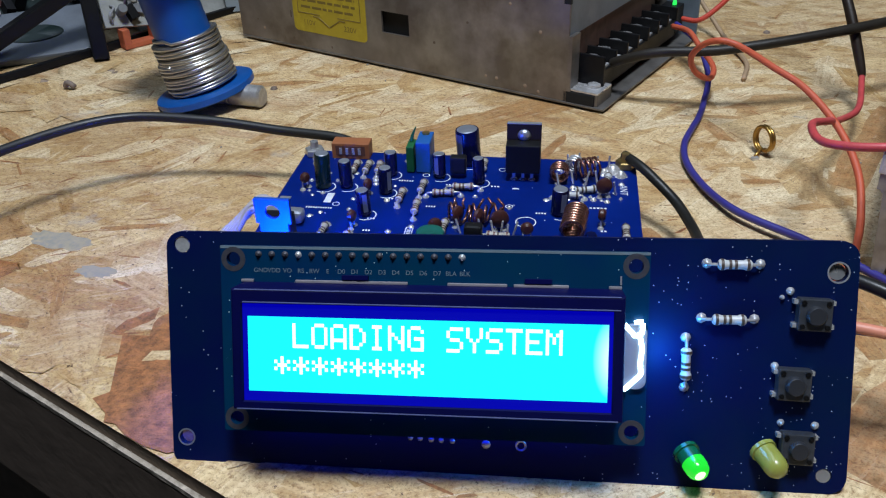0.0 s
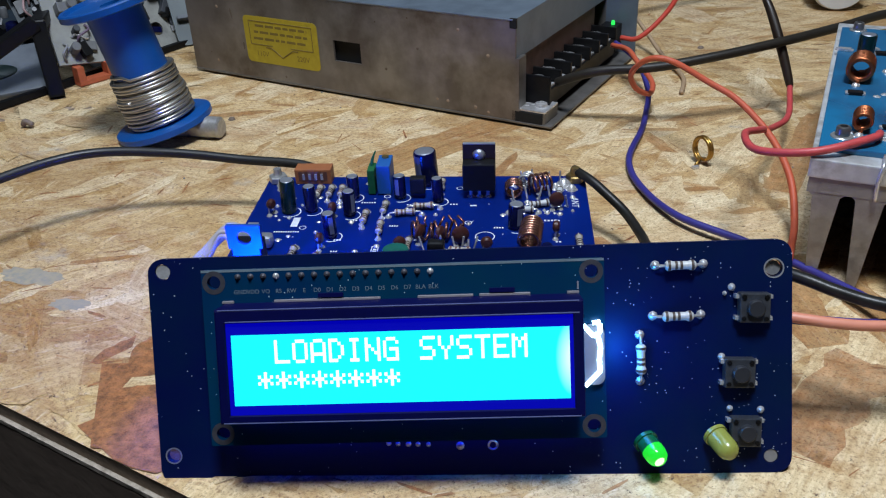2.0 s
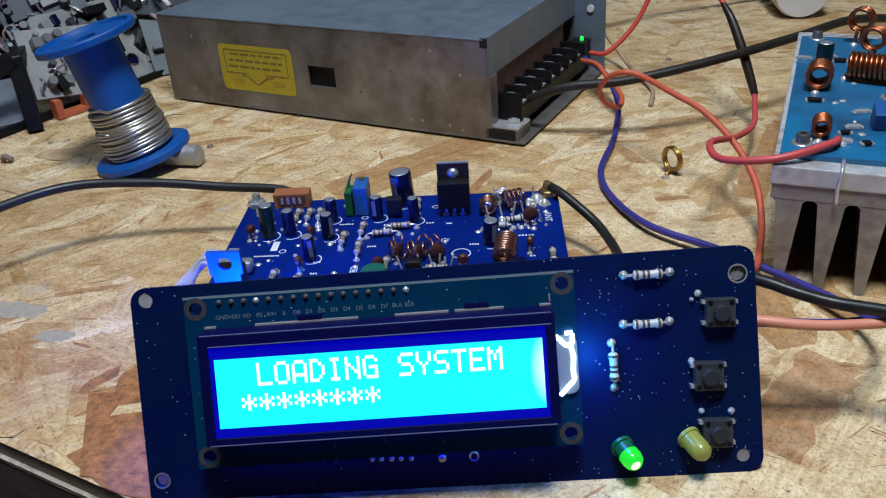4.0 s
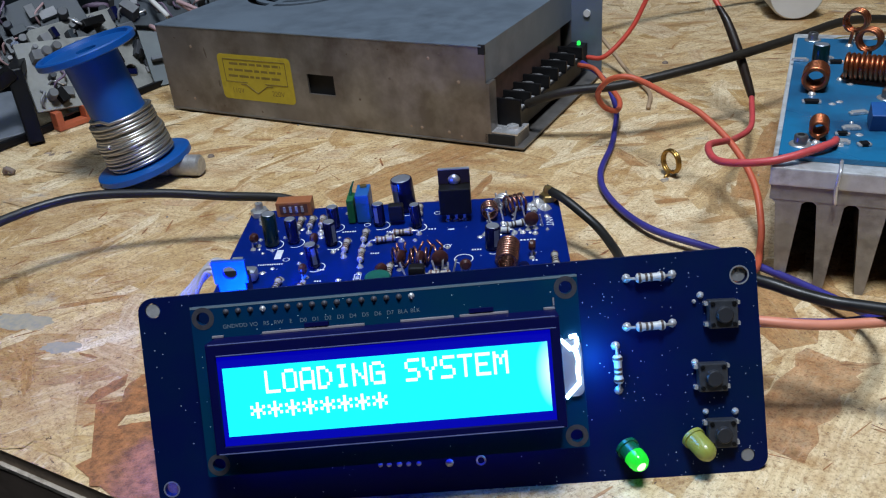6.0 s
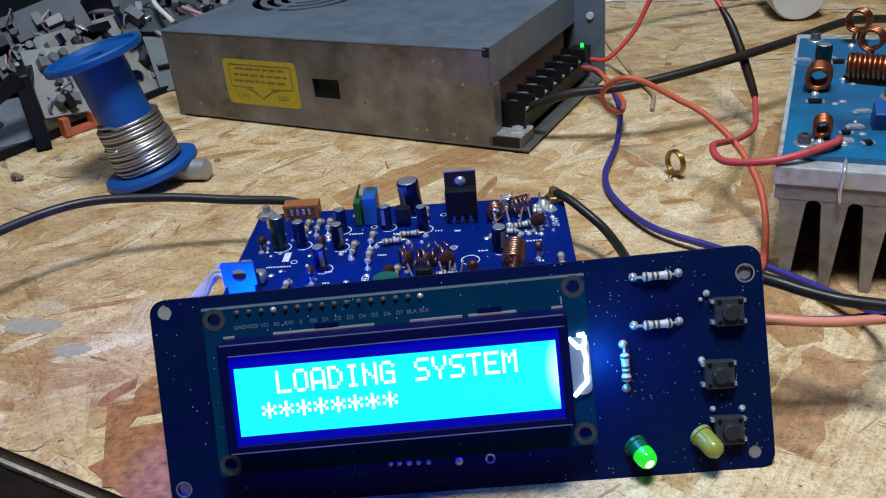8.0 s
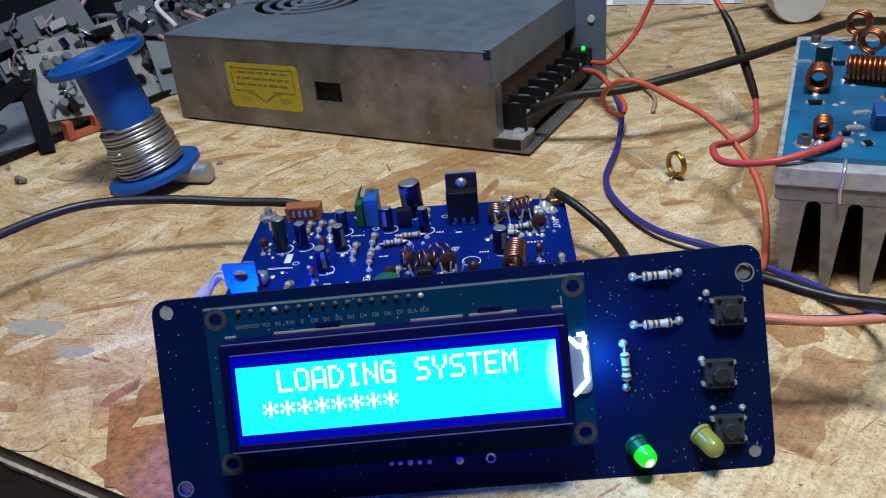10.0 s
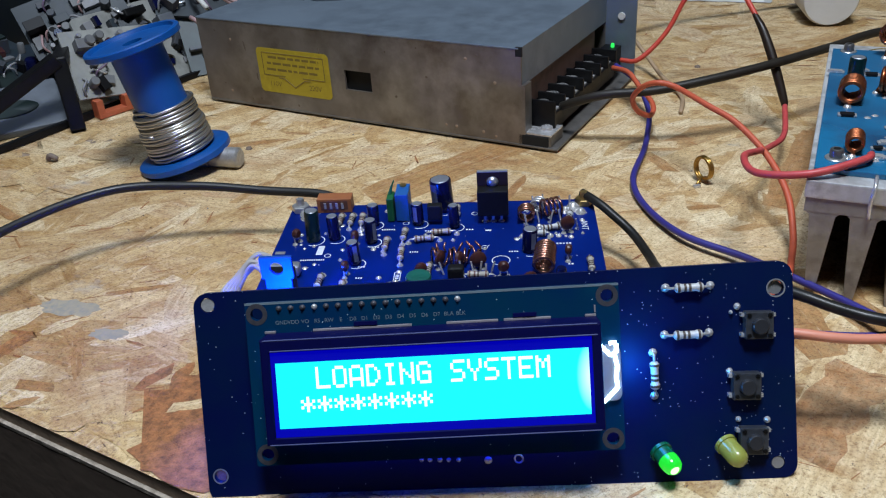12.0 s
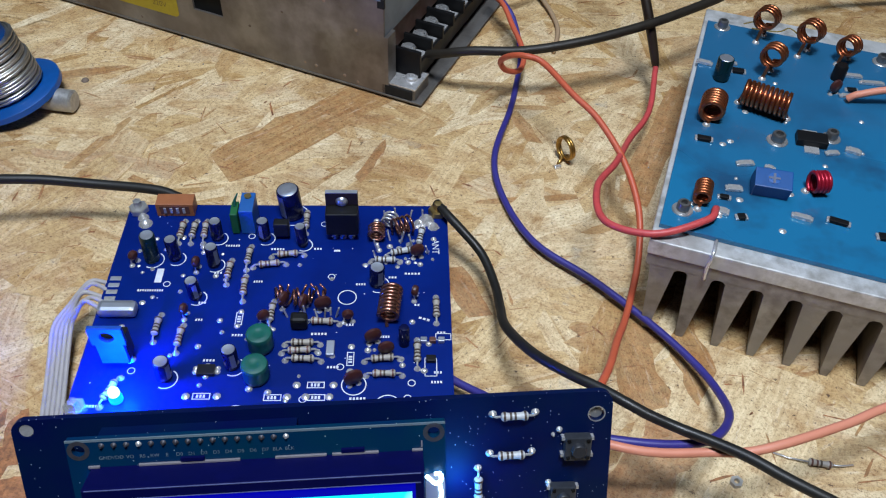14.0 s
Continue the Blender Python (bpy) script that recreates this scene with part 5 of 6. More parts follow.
bm = bmesh.new()
for a, b in (((35.6, 5.0), (37.6, 2.8)), ((37.6, 2.8), (38.8, 3.4)), ((38.8, 3.4), (38.9, 5.2)), ((38.5, 2.6), (38.9, 0.4)), ((38.9, 0.4), (38.6, -2.0)), ((38.6, -2.0), (38.8, -4.2)), ((38.8, -4.2), (35.8, -7.2)), ((37.4, 5.4), (38.9, 5.6))):
    rod(bm, (*a, 0.95), (*b, 0.95), 0.42, 8)
part("light_leak", bm, M_LEAK, lcd, "white light leaking from the guide's edge")
# added point lamp beside the module's edge, for the leak's glow on the panel
leak = bpy.data.lights.new("leak_glow_lamp", "POINT")
leak.energy, leak.color, leak.shadow_soft_size = 0.026, (0.03, 0.32, 1.0), 0.006
leak_ob = new("leak_glow_lamp", leak)
leak_ob.matrix_world = T_DISP @ Matrix.Translation((0.0412, -0.001, -0.0012))
# header pins and legends
for k in range(16):
    x = -32.6 + k * 2.57
    part("header_pin", shared("header_pin_bright" if k in (3, 15) else "header_pin", lambda: lathe(bmesh.new(), [(0.68, 0), (0.55, 0.2), (0.28, 0.4), (0.26, 0.7), (0, 0.75)], 10), M_TIN if k in (3, 15) else M_PINDULL), None, lcd, "", P(x, 16.5, 0.0))
for k, word in enumerate("GND VDD VO RS RW E D0 D1 D2 D3 D4 D5 D6 D7 BLA BLK".split()):
    flat_text("legend", word, 1.2, M_LEGEND, lcd, P(-32.2 + k * 2.58, 13.45, 0.03))
for x, y, w in ((-4.5, -20.2, 0.8), (-2.6, -20.3, 0.8), (-0.4, -20.4, 0.9), (1.6, -20.5, 0.8), (3.8, -20.6, 0.8), (10.4, -21.0, 1.3)):
    part("solder_joint", shared(("pj", w), lambda w=w: lathe(bmesh.new(), [(w * 0.7, 0), (w * 0.5, 0.3), (0, 0.5)], 9), M_PAD), None, disp, "", P(x, y, PZ))
part("ring_joint", lathe(bmesh.new(), [(0.7, 0.02), (1.0, 0.2), (1.15, 0), (0.7, 0.02)], 16, Matrix.Translation((17.2, -21.0, PZ))), M_PAD, disp)
part("header_strip", bx(-34, 8, 14.8, 17.3, PZ + 0.02, -1.62), M_PANEL, disp, "dark pin header strip")


# panel parts
def on_panel(x, y, ang=0):
    return P(x, y, PZ, 0, 0, ang)


def panel_resistor(x, y, ang):
    r = resistor(0, 0, 0, parent=disp, pale=True, dark=True)
    r.matrix_basis = Matrix.Translation(Vector((x, y, PZ + 1.3)) * 0.001) @ Matrix.Rotation(radians(ang), 4, "Z")
    return r


panel_resistor(55.8, 15.5, 0)
panel_resistor(55.2, 5.2, 0)
panel_resistor(47.7, -3.4, 90)


def tact_switch(x, y, ang, cap_label):
    o = part("push_button", bx(-3.0, 3.0, -3.0, 3.0, 0.02, 2.5, r=0.3), M_BUTTON, disp, "grey square push button", on_panel(x, y, ang))
    part("plunger", lathe(bmesh.new(), [(1.75, 2.5), (1.75, 3.5), (1.5, 3.8), (0, 3.8)], 20), M_PLUNGER, o, cap_label)
    for cx, cy in ((-2.2, -2.2), (2.2, -2.2), (2.2, 2.2), (-2.2, 2.2)):
        part("rivet", lathe(bmesh.new(), [(0.55, 2.5), (0.45, 2.75), (0, 2.75)], 10, Matrix.Translation((cx, cy, 0))), M_BLACK, o)
    for cx in (-3.3, 3.3):
        for cy in (-2.2, 2.2):
            part("pin", bx(cx - 0.4, cx + 0.4, cy - 0.4, cy + 0.4, 0.02, 1.5), M_TIN, o)
    return o


tact_switch(70.2, 6.6, -2, "black round plunger")
tact_switch(67.2, -6.6, -2, "black round plunger")
tact_switch(68.4, -18.8, -2, "black round plunger")
for x, y, r in ((66.2, 10.6, 0.8), (64.1, -3.6, 0.8), (65.7, -14.4, 0.7), (71.9, -14.8, 0.8), (64.8, 9.4, 0.5)):
    o = blob(0, 0, r, disp, 0.9)
    o.matrix_basis = Matrix.Translation(Vector((x, y, PZ)) * 0.001)


def led(x, y, body_mat, label, lit):
    """Five-millimetre lamp, bent down and to the side on its legs."""
    ax = Vector((0.36, -0.46, 0.81))
    m = Matrix.Translation((x, y, PZ + 0.6)) @ ax.to_track_quat("Z", "Y").to_matrix().to_4x4()
    o = part("indicator_lamp", lathe(bmesh.new(), [(0, 0), (2.55, 0), (2.55, 0.8), (2.25, 0.85), (2.25, 3.0), (0, 3.0)], 26), M_LEDGD if lit else body_mat, disp, label, m)
    part("dome", lathe(bmesh.new(), [(0, 3.01), (2.25, 3.01), (2.25, 4.4), (2.0, 5.5), (1.3, 6.3), (0, 6.6)], 26), body_mat, o, "glowing green dome" if lit else "")
    if lit:
        part("lamp_core", lathe(bmesh.new(), [(0, 6.8), (0.8, 6.7), (1.1, 6.45), (0, 6.2)], 14, Matrix.Translation((-0.2, 0.5, 0))), M_LEDGC, o, "bright centre of the lamp")
    for s in (-1.2, 1.2):
        part("lead", bx(s - 0.3, s + 0.3, -0.3, 0.3, -1.6, 0.1), M_TIN, o)
    return o


led(48.3, -20.4, M_LEDG, "lit green indicator lamp", True)
led(62.4, -19.4, M_LEDY, "unlit frosted yellow indicator lamp", False)
part("back_connector", bx(-32, -8, 9.5, 15.5, PZ - 8.5, PZ - 1.65, r=0.4), M_BLACK, disp)

# ---- amplifier on its heatsink ----
T_AMP = pose(0.1385, 0.2513, 0, 0, 0, -23.2)
amp = thing("amplifier", T_AMP, "blue amplifier board screwed to a finned aluminium heatsink", "amplifier")
AW, AD, AZ = 128, 128, 36.4
part("heatsink_plate", bx(0, AW, 0, AD, 31.2, AZ, r=0.5), M_ALU, amp, "bright scratched aluminium plate")


def fin(x, left, right):
    """A cast fin, wide at its root and tapering to a blunt foot."""
    bm = bmesh.new()
    prof = [(-left * 1.45, 27.2), (-left * 1.05, 26.0), (-left * 0.8, 17), (-left * 0.42, 2), (-left * 0.3, 0.05), (right * 0.3, 0.05), (right * 0.42, 2), (right * 0.8, 17), (right * 1.05, 26.0), (right * 1.45, 27.2)]
    a = [bm.verts.new((x + px, 0.6, pz)) for px, pz in prof]
    b = [bm.verts.new((x + px, AD - 0.6, pz)) for px, pz in prof]
    n = len(prof)
    for i in range(n):
        bm.faces.new((a[i], a[(i + 1) % n], b[(i + 1) % n], b[i]))
    bm.faces.new(a)
    bm.faces.new(b[::-1])
    bmesh.ops.recalc_face_normals(bm, faces=bm.faces)
    return bm


part("heatsink_root", bx(0.5, AW - 0.5, 0.5, AD - 0.5, 27.0, 31.15), M_FIN, amp, "dusty cast root of the fins")
for k in range(12):
    part("fin", fin(5.4 + k * 10.45, 3.2, 3.2), M_FIN, amp, "dusty grey fin" if k == 0 else "")
part("board", bx(1.4, AW - 3, 5.6, 117, AZ + 0.05, AZ + 1.6, r=0.15), M_AMP, amp, "light blue glossy circuit board")
RA = radians(-23.2)


def al(wx, wy):
    """World millimetres on the board to the amplifier's own axes."""
    dx, dy = wx - 138.5, wy - 251.3
    return dx * math.cos(RA) + dy * math.sin(RA), -dx * math.sin(RA) + dy * math.cos(RA)


def amp_coil(wx, wy, turns, r, pitch, ang, lift, material, wr=0.55, label="", legs=True, tip=0):
    x, y = al(wx, wy)
    zc = AZ + 1.6 + lift
    h = helix(turns, r, pitch, 16, -math.pi / 2)
    m = Matrix.Translation((x, y, zc)) @ Matrix.Rotation(radians(ang), 4, "Z")
    pts = [m @ Matrix.Rotation(radians(tip), 4, "Y") @ v for v in h]
    if legs:
        w = turns * pitch / 2
        pts = [m @ Vector((-w - 0.6, 0.4, -lift))] + pts + [m @ Vector((w + 0.6, 0.4, -lift))]
    o = part("coil", tube(bmesh.new(), pts, wr, 8), material, amp, label)
    if legs:
        for s in (-1, 1):
            q = m @ Vector((s * (turns * pitch / 2 + 0.6), 0.4, 0))
            part("solder_joint", lathe(bmesh.new(), [(1.3, 0), (0.9, 0.7), (0, 1.1)], 10, Matrix.Translation((q.x, q.y, AZ + 1.61))), M_TIN, amp)
    return o


amp_coil(201, 345.5, 3, 3.6, 1.7, 70, 8.5, M_COPPER, 0.62, "tall open copper coil")
amp_coil(213, 336.0, 3, 3.6, 1.7, 62, 9.0, M_COPPER, 0.62, "tall open copper coil")
amp_coil(225, 330.5, 3, 3.0, 1.6, 55, 6.5, M_COPPER, 0.62, "tall open copper coil")
amp_coil(196, 324, 3, 3.4, 1.7, 70, 8.0, M_COPPER, 0.62, "tall open copper coil")
amp_coil(187.5, 304.5, 10, 3.6, 1.47, -12, 5.0, M_COPPER, 0.72, "close-wound copper coil")
amp_coil(170.0, 302.5, 6, 3.3, 1.35, 88, 4.6, M_COPPER, 0.8, "thick round copper coil")
amp_coil(156.0, 264.5, 6, 2.1, 1.12, 90, 3.6, M_COPPER, 0.56, "small copper coil")
amp_coil(190.5, 266.5, 4, 2.8, 1.1, 22, 3.9, mat("red_enamelled_wire", (0.45, 0.015, 0.04), 0.3, 0.5), 0.6, "small red enamelled coil")
x, y = al(179.5, 322.5)
cap(x, y, 3.0, 8.5, M_SLEEVE_GREEN, parent=amp).matrix_basis.translation.z = (AZ + 1.6) * 0.001
# blue square trimmer
x, y = al(177.0, 268.0)
tr = part("trimmer", bx(-5.2, 5.2, -3.2, 3.2, 0.3, 6.4, r=0.3), M_TRIMDARK, amp, "blue square trimmer", P(x, y, AZ + 1.6, 18, 0, 6))
part("trimmer_screw", lathe(bmesh.new(), [(1.8, 6.4), (1.8, 6.55), (1.5, 6.6), (0, 6.6)], 16), M_TRIM, tr)
part("screw_slot", box(box(bmesh.new(), -1.6, 1.6, -0.35, 0.35, 6.58, 6.72), -0.35, 0.35, -1.6, 1.6, 6.575, 6.71), M_STRIPE, tr, "pale cross slot")
# flanged transistor with two screws
x, y = al(197.5, 288.5)
part("rf_transistor", bx(-4.6, 4.6, -2.6, 2.6, 0.1, 2.4, r=0.3), M_EPOXY, amp, "black flanged power transistor", P(x, y, AZ + 1.6, 0, 0, 6))
part("transistor_lead", bx(-2.2, 2.2, -5.6, -2.6, 0.1, 0.5), M_TIN, amp, "", P(x, y, AZ + 1.6, 0, 0, 6))
part("transistor_lead", bx(-2.2, 2.2, 2.6, 5.6, 0.1, 0.5), M_TIN, amp, "", P(x, y, AZ + 1.6, 0, 0, 6))


def pan_screw(wx, wy, r=2.3, label=""):
    x, y = al(wx, wy)
    m = Matrix.Translation((x, y, AZ + 1.61))
    o = part("screw", lathe(bmesh.new(), [(0.8 * r, 0.5), (0.8 * r, 2.5), (0.68 * r, 2.9), (0.42 * r, 2.95), (0.4 * r, 1.7), (0, 1.6)], 20, m), M_SCREW, amp, label)
    # near-black disc paints the shade in the socket
    part("recess", lathe(bmesh.new(), [(0.38 * r, 1.75), (0, 1.8)], 6, m), M_HOLE, o)
    part("washer", lathe(bmesh.new(), [(0.7 * r, 0.45), (r + 0.5, 0.4), (r + 0.7, 0.2), (r + 0.7, 0)], 20, m), M_CHROME, o)
    return o


pan_screw(149.8, 261.0)
pan_screw(204.6, 290.2)
pan_screw(187.4, 289.8, 2.6)
pan_screw(189.6, 353.5, 2.2)
pan_screw(238.5, 330.0, 2.4)
rnd = random.Random(8)
for wx, wy, w, d in ((173.8, 279.3, 4.2, 2.0), (167.0, 268.6, 3.6, 2.2), (182.6, 256.0, 4.6, 1.8), (192.2, 253.6, 5.2, 2.0), (164.7, 291.2, 4.2, 2.2), (186.5, 326.0, 4.0, 2.4), (184.6, 330.6, 4.6, 1.8), (176.6, 331.4, 4.2, 1.8), (160.8, 259.4, 2.4, 2.4), (165.4, 256.8, 2.2, 2.2), (209.0, 283.5, 3.4, 2.2), (202.0, 282.8, 3.0, 1.8), (224.0, 322.0, 6.5, 1.8), (229.5, 317.6, 7.0, 1.6), (218.0, 311.0, 3.2, 1.6), (221.0, 314.0, 3.0, 1.8), (203.0, 247.0, 4.0, 2.6), (180.6, 277.0, 2.0, 1.4), (163.0, 265.0, 2.6, 1.6)):
    x, y = al(wx, wy)
    bm = bx(-w / 2, w / 2, -d / 2, d / 2, 0.02, 1.1, r=0.25)
    o = part("surface_part", bm, M_TIN if rnd.random() < 0.4 else M_EPOXY, amp, "", P(x, y, AZ + 1.6, 0, 0, rnd.uniform(-12, 25)))
    for s in (-1, 1):
        part("solder_joint", bx(s * w / 2 - 0.7, s * w / 2 + 0.7, -d / 2, d / 2, 0.01, 0.8, r=0.3), M_TIN, o)
for k in range(34):
    wx, wy = rnd.uniform(152, 230), rnd.uniform(250, 345)
    x, y = al(wx, wy)
    if 6 < x < 120 and 8 < y < 112:
        part("solder_joint", shared(("ampjoint", k % 3), lambda k=k: lathe(bmesh.new(), [(0.6 + 0.25 * (k % 3), 0), (0.4, 0.35), (0, 0.5)], 9), M_TIN), None, amp, "", P(x, y, AZ + 1.605))
x, y = al(214.5, 313.0)
disc(x, y, 40, 2.2, amp, 3.0).matrix_basis.translation.z = (AZ + 1.6) * 0.001
x, y = al(219, 321.0)
part("transistor", lathe(bmesh.new(), [(0, 0), (2.2, 0), (2.2, 5), (1.8, 5.6), (0, 5.6)], 16, Matrix.Translation((x, y, AZ + 1.61))), M_EPOXY, amp)
# ink scribble on the bare plate
bm = tube(bmesh.new(), spline([(14, 122, 0), (18, 125, 0), (23, 124, 0), (22, 120.5, 0), (17, 120, 0), (26, 121, 0), (30, 125, 0), (34, 121, 0)], 5), 0.3, 5)
part("pen_scribble", bm, M_INK, amp, "", P(0, 0, AZ + 0.05))
# solder tail hanging over the plate's front edge
part("solder_drip", tube(bmesh.new(), spline([(17.2, 4.8, AZ + 1.2), (17.0, -0.2, AZ + 0.3), (16.6, -1.0, AZ - 4.5), (16.9, -0.8, AZ - 9)], 5), 0.55, 7), M_TIN, amp)

# ---- cables and wires (millimetres) ----
wire("coax_cable", [(3.0, 295.5, 16.6), (-4.5, 298.3, 17.6), (-21.5, 300.7, 18.4), (-45.5, 300.7, 21.6), (-71, 296.2, 23.9), (-92.7, 279.9, 23.1), (-107.1, 256.9, 21.1), (-122, 228, 10), (-132, 205, -30)], 1.55, M_WBLACK, "black coaxial cable arching from the circuit board", "cable")
wire("coax_cable", [(83, 288.5, 17.6), (87, 281.5, 17.4), (91, 277, 15.2), (96, 270.5, 12), (98.6, 259, 11), (98.8, 249, 12.5), (98.8, 239, 16.5), (103, 225, 23.5), (109.5, 214.5, 28.6), (116.5, 208, 30.5), (122, 203.3, 30.8), (127, 200, 30), (133.5, 196.5, 29.2), (140, 192.3, 29.8), (147, 187, 30.8), (154, 181, 31), (166, 173, 30), (185, 163, 25), (235, 145, 8)], 1.4, M_WBLACK, "black coaxial cable sweeping past the display panel", "cable")
wire("signal_wire", [(116.0, 424, 14.5), (121.5, 412, 12.5), (124.3, 404, 9), (124.8, 388, 4), (120.5, 370, 1.3), (116.5, 356, 1.2), (107.4, 329, 2.2), (107.4, 308, 2), (114.8, 284, 3.0), (131, 266, 3.4), (144.6, 247.6, 3.8), (153.4, 231.4, 5.0), (155.6, 218, 9), (151.5, 205.5, 18), (143, 196.2, 24.3), (133, 194.6, 25.0), (119, 196.6, 25.2), (108, 201, 24), (100, 210, 17), (94, 220, 9), (83, 230, 6), (79, 233, 10.5)], 1.15, M_WBLUE, "violet-blue insulated wire snaking over the bench")
wire("supply_wire", [(114.2, 420.5, 14.6), (119, 409, 16), (121.5, 396, 14), (124, 379, 12.0), (121, 368, 11.4), (114.5, 361.5, 16), (111.3, 357, 23), (113.5, 350, 30), (118.0, 345.2, 33), (124, 342, 32.0), (131.5, 326, 30.5), (138.5, 315, 28), (145, 300, 22), (147.5, 285, 15), (145.5, 271, 8), (140.5, 257.5, 5.5), (135, 245, 9), (129, 233, 16), (122, 218, 23.5), (115, 208, 26), (106, 203, 24)], 1.08, M_WORANGE, "orange-red supply wire with a loop in it")
wire("salmon_wire", [(300, 245, 6), (260, 226, 20), (215, 209, 28), (184, 198.5, 30), (174, 195, 30), (157, 190.6, 29.8), (148, 190, 28), (140, 191, 27), (131, 191.3, 27), (124, 192, 27.4), (118, 193.6, 27.6), (106, 198, 27), (92, 204, 24)], 1.15, M_WSALMON, "salmon insulated wire running out from behind the panel")
# positive lead with its taped joint
wire("positive_lead", [(119.5, 431, 14.5), (127, 426, 16), (139, 428, 27), (147.5, 430, 42), (154, 421, 55), (160.0, 402, 54), (165.8, 385.5, 42.5), (167.8, 380.5, 37.5)], 1.08, M_WRED, "red positive lead rising from the terminal block")
solo("taped_joint", tube(bmesh.new(), spline([(164.8, 388.0, 44.5), (167.2, 381.8, 38.8), (170.2, 374.0, 28.0), (173.0, 366.8, 16.0), (173.6, 364.8, 12.2)], 6), 1.65, 10, lambda f: 0.62 + 0.55 * math.sin(math.pi * min(1, f * 1.05)) ** 0.8), M_SHRINK, "dark brown taped wire joint hanging between leads", "wire joint")
wire("positive_lead", [(173.5, 365.5, 13.5), (165.0, 340.1, 11.8), (151.7, 318.2, 16.6), (140.7, 296.1, 25.6), (129.8, 277.6, 32.5), (128.1, 260.8, 34.9), (139.4, 251.9, 38.0), (154.5, 254.4, 40.2), (159.0, 260.0, 39.0)], 1.08, M_WPINK, "pinkish red lead looping to the amplifier board")
wire("supply_cable", [(86, 375, 14.6), (92, 369.5, 18.5), (101.9, 365.6, 22.0), (121.6, 362.5, 23.8), (145.0, 363.7, 27.0), (170.0, 370.7, 29.4), (195.6, 383.3, 30.4), (226, 402, 30), (262, 418, 22), (300, 428, 8)], 1.8, M_WGREY, "thick dark supply cable screwed to the terminal block", "cable", 10)
wire("supply_cable", [(100, 560, 4), (118, 520, 10), (126, 505, 21.5), (142, 506, 34), (172, 520, 36), (210, 540, 20), (250, 560, 4)], 2.2, M_WGREY, "thick dark cable behind the power supply", "cable")
wire("tan_wire", [(132, 462, 14), (136, 452, 9), (140, 438, 4), (144, 424, 1.6), (144.5, 411, 1.2), (140, 395, 1.2)], 1.0, mat("tan_wire", (0.40, 0.27, 0.16), 0.5), "thin tan wire stub beside the power supply")


def ribbon():
    """Flat cable of parallel strands, curling from the board's side down behind the panel."""
    rb = thing("ribbon_cable", Matrix(), "pale grey ribbon cable curling beside the circuit board", "ribbon cable")
    for k in range(5):
        o = (k - 2) * 1.25
        f = math.sin(k * 2.3)
        pts = [(-13.3 + 0.2 * k, 262.5 - 2.55 * k, 13.4), (-15.2, 263.0 - 2.3 * k, 14.6 + f), (-18.6 + f, 262.0 - 1.8 * k, 15.5 + 0.9 * math.sin(k * 1.7)), (-23.0 + o * 0.5, 257.5 - 0.9 * k, 11.0), (-25.8 + o, 252.5, 8.0), (-25.6 + o, 243, 5.2), (-23.8 + o, 230, 5.2), (-20.5 + o, 215, 9.0), (-14 + o, 203, 19), (-4 + o, 198, 27)]
        part("strand", tube(bmesh.new(), spline(pts, 6), 0.66, 8), M_RIBBON, rb)
    return rb


ribbon()

# ---- small loose things on the bench ----
ringpts = [Vector((132.6, 327.3, 5.9)) + Matrix.Rotation(radians(24), 3, "Z") @ v for v in helix(2.0, 4.1, 0.95, 24, -math.pi / 2)]
solo("loose_coil", tube(bmesh.new(), [Vector((129.9, 324.4, 0.75)), Vector((130.9, 326.0, 1.2))] + ringpts + [Vector((134.6, 329.0, 0.9))], 0.62, 8), M_BRONZE, "small bronze wire coil standing on the bench", "coil")
solo("coil_stub", bx(-1.4, 1.2, -0.7, 0.7, 0.0, 1.1, r=0.3, m=P(129.7, 323.4, 0.02, 0, 0, 20)), M_TIN, "tiny tinned stub beside the loose coil", "solder scrap")
loose = thing("loose_resistor", pose(0.1795, 0.2005, 0.0012, 0, 0, -14), "loose beige resistor lying on the bench", "resistor")
r = resistor(0, 0, 0, parent=loose)
r.matrix_basis = Matrix()
for ch in list(r.children):
    if ch.name.startswith("lead"):
        bpy.data.objects.remove(ch)
part("lead", tube(bmesh.new(), [(-12, 1.5, -0.7), (-8, 0.6, -0.6), (-3, 0, 0)], 0.28, 6), M_TIN, loose)
part("lead", tube(bmesh.new(), [(3, 0, 0), (6, 0.6, -0.4), (9, 1.6, -0.7)], 0.28, 6), M_TIN, loose)
solo("small_nut", lathe(bmesh.new(), [(0.8, 0.05), (1.7, 0.05), (1.7, 1.3), (0.8, 1.3), (0.8, 0.05)], 6, Matrix.Translation((155.5, 196.8, 0))), M_DARKSTEEL, "tiny steel nut on the bench", "nut")
solo("nail_stub", tube(bmesh.new(), spline([(-136, 382, 0.8), (-134.5, 381.5, 2.6), (-131.5, 381, 1.0)], 4), 1.2, 8), M_PLANK, "dark bent nail stub in the bench", "nail")
for x, y in ((162.7, 457.6), (-48, 383)):
    solo("dark_crumb", lathe(bmesh.new(), [(1.6, 0), (1.3, 0.7), (0.5, 1.1), (0, 1.1)], 7, Matrix.Translation((x, y, 0))), M_PLANK, "dark crumb of debris on the bench", "debris", "crumbs")

wire("aerial_lead", [(216.9, 308.4, 39.2), (220, 307.6, 41.5), (231, 305.5, 44.5), (252, 300, 46), (285, 292, 40)], 1.2, M_WSALMON, "salmon lead soldered to the amplifier board")

# ---- scrap heap behind the spool ----
M_BEIGE = mat("yellowed_plastic", (0.17, 0.175, 0.18), 0.55, 0, (0.07, 0.072, 0.078), 75)
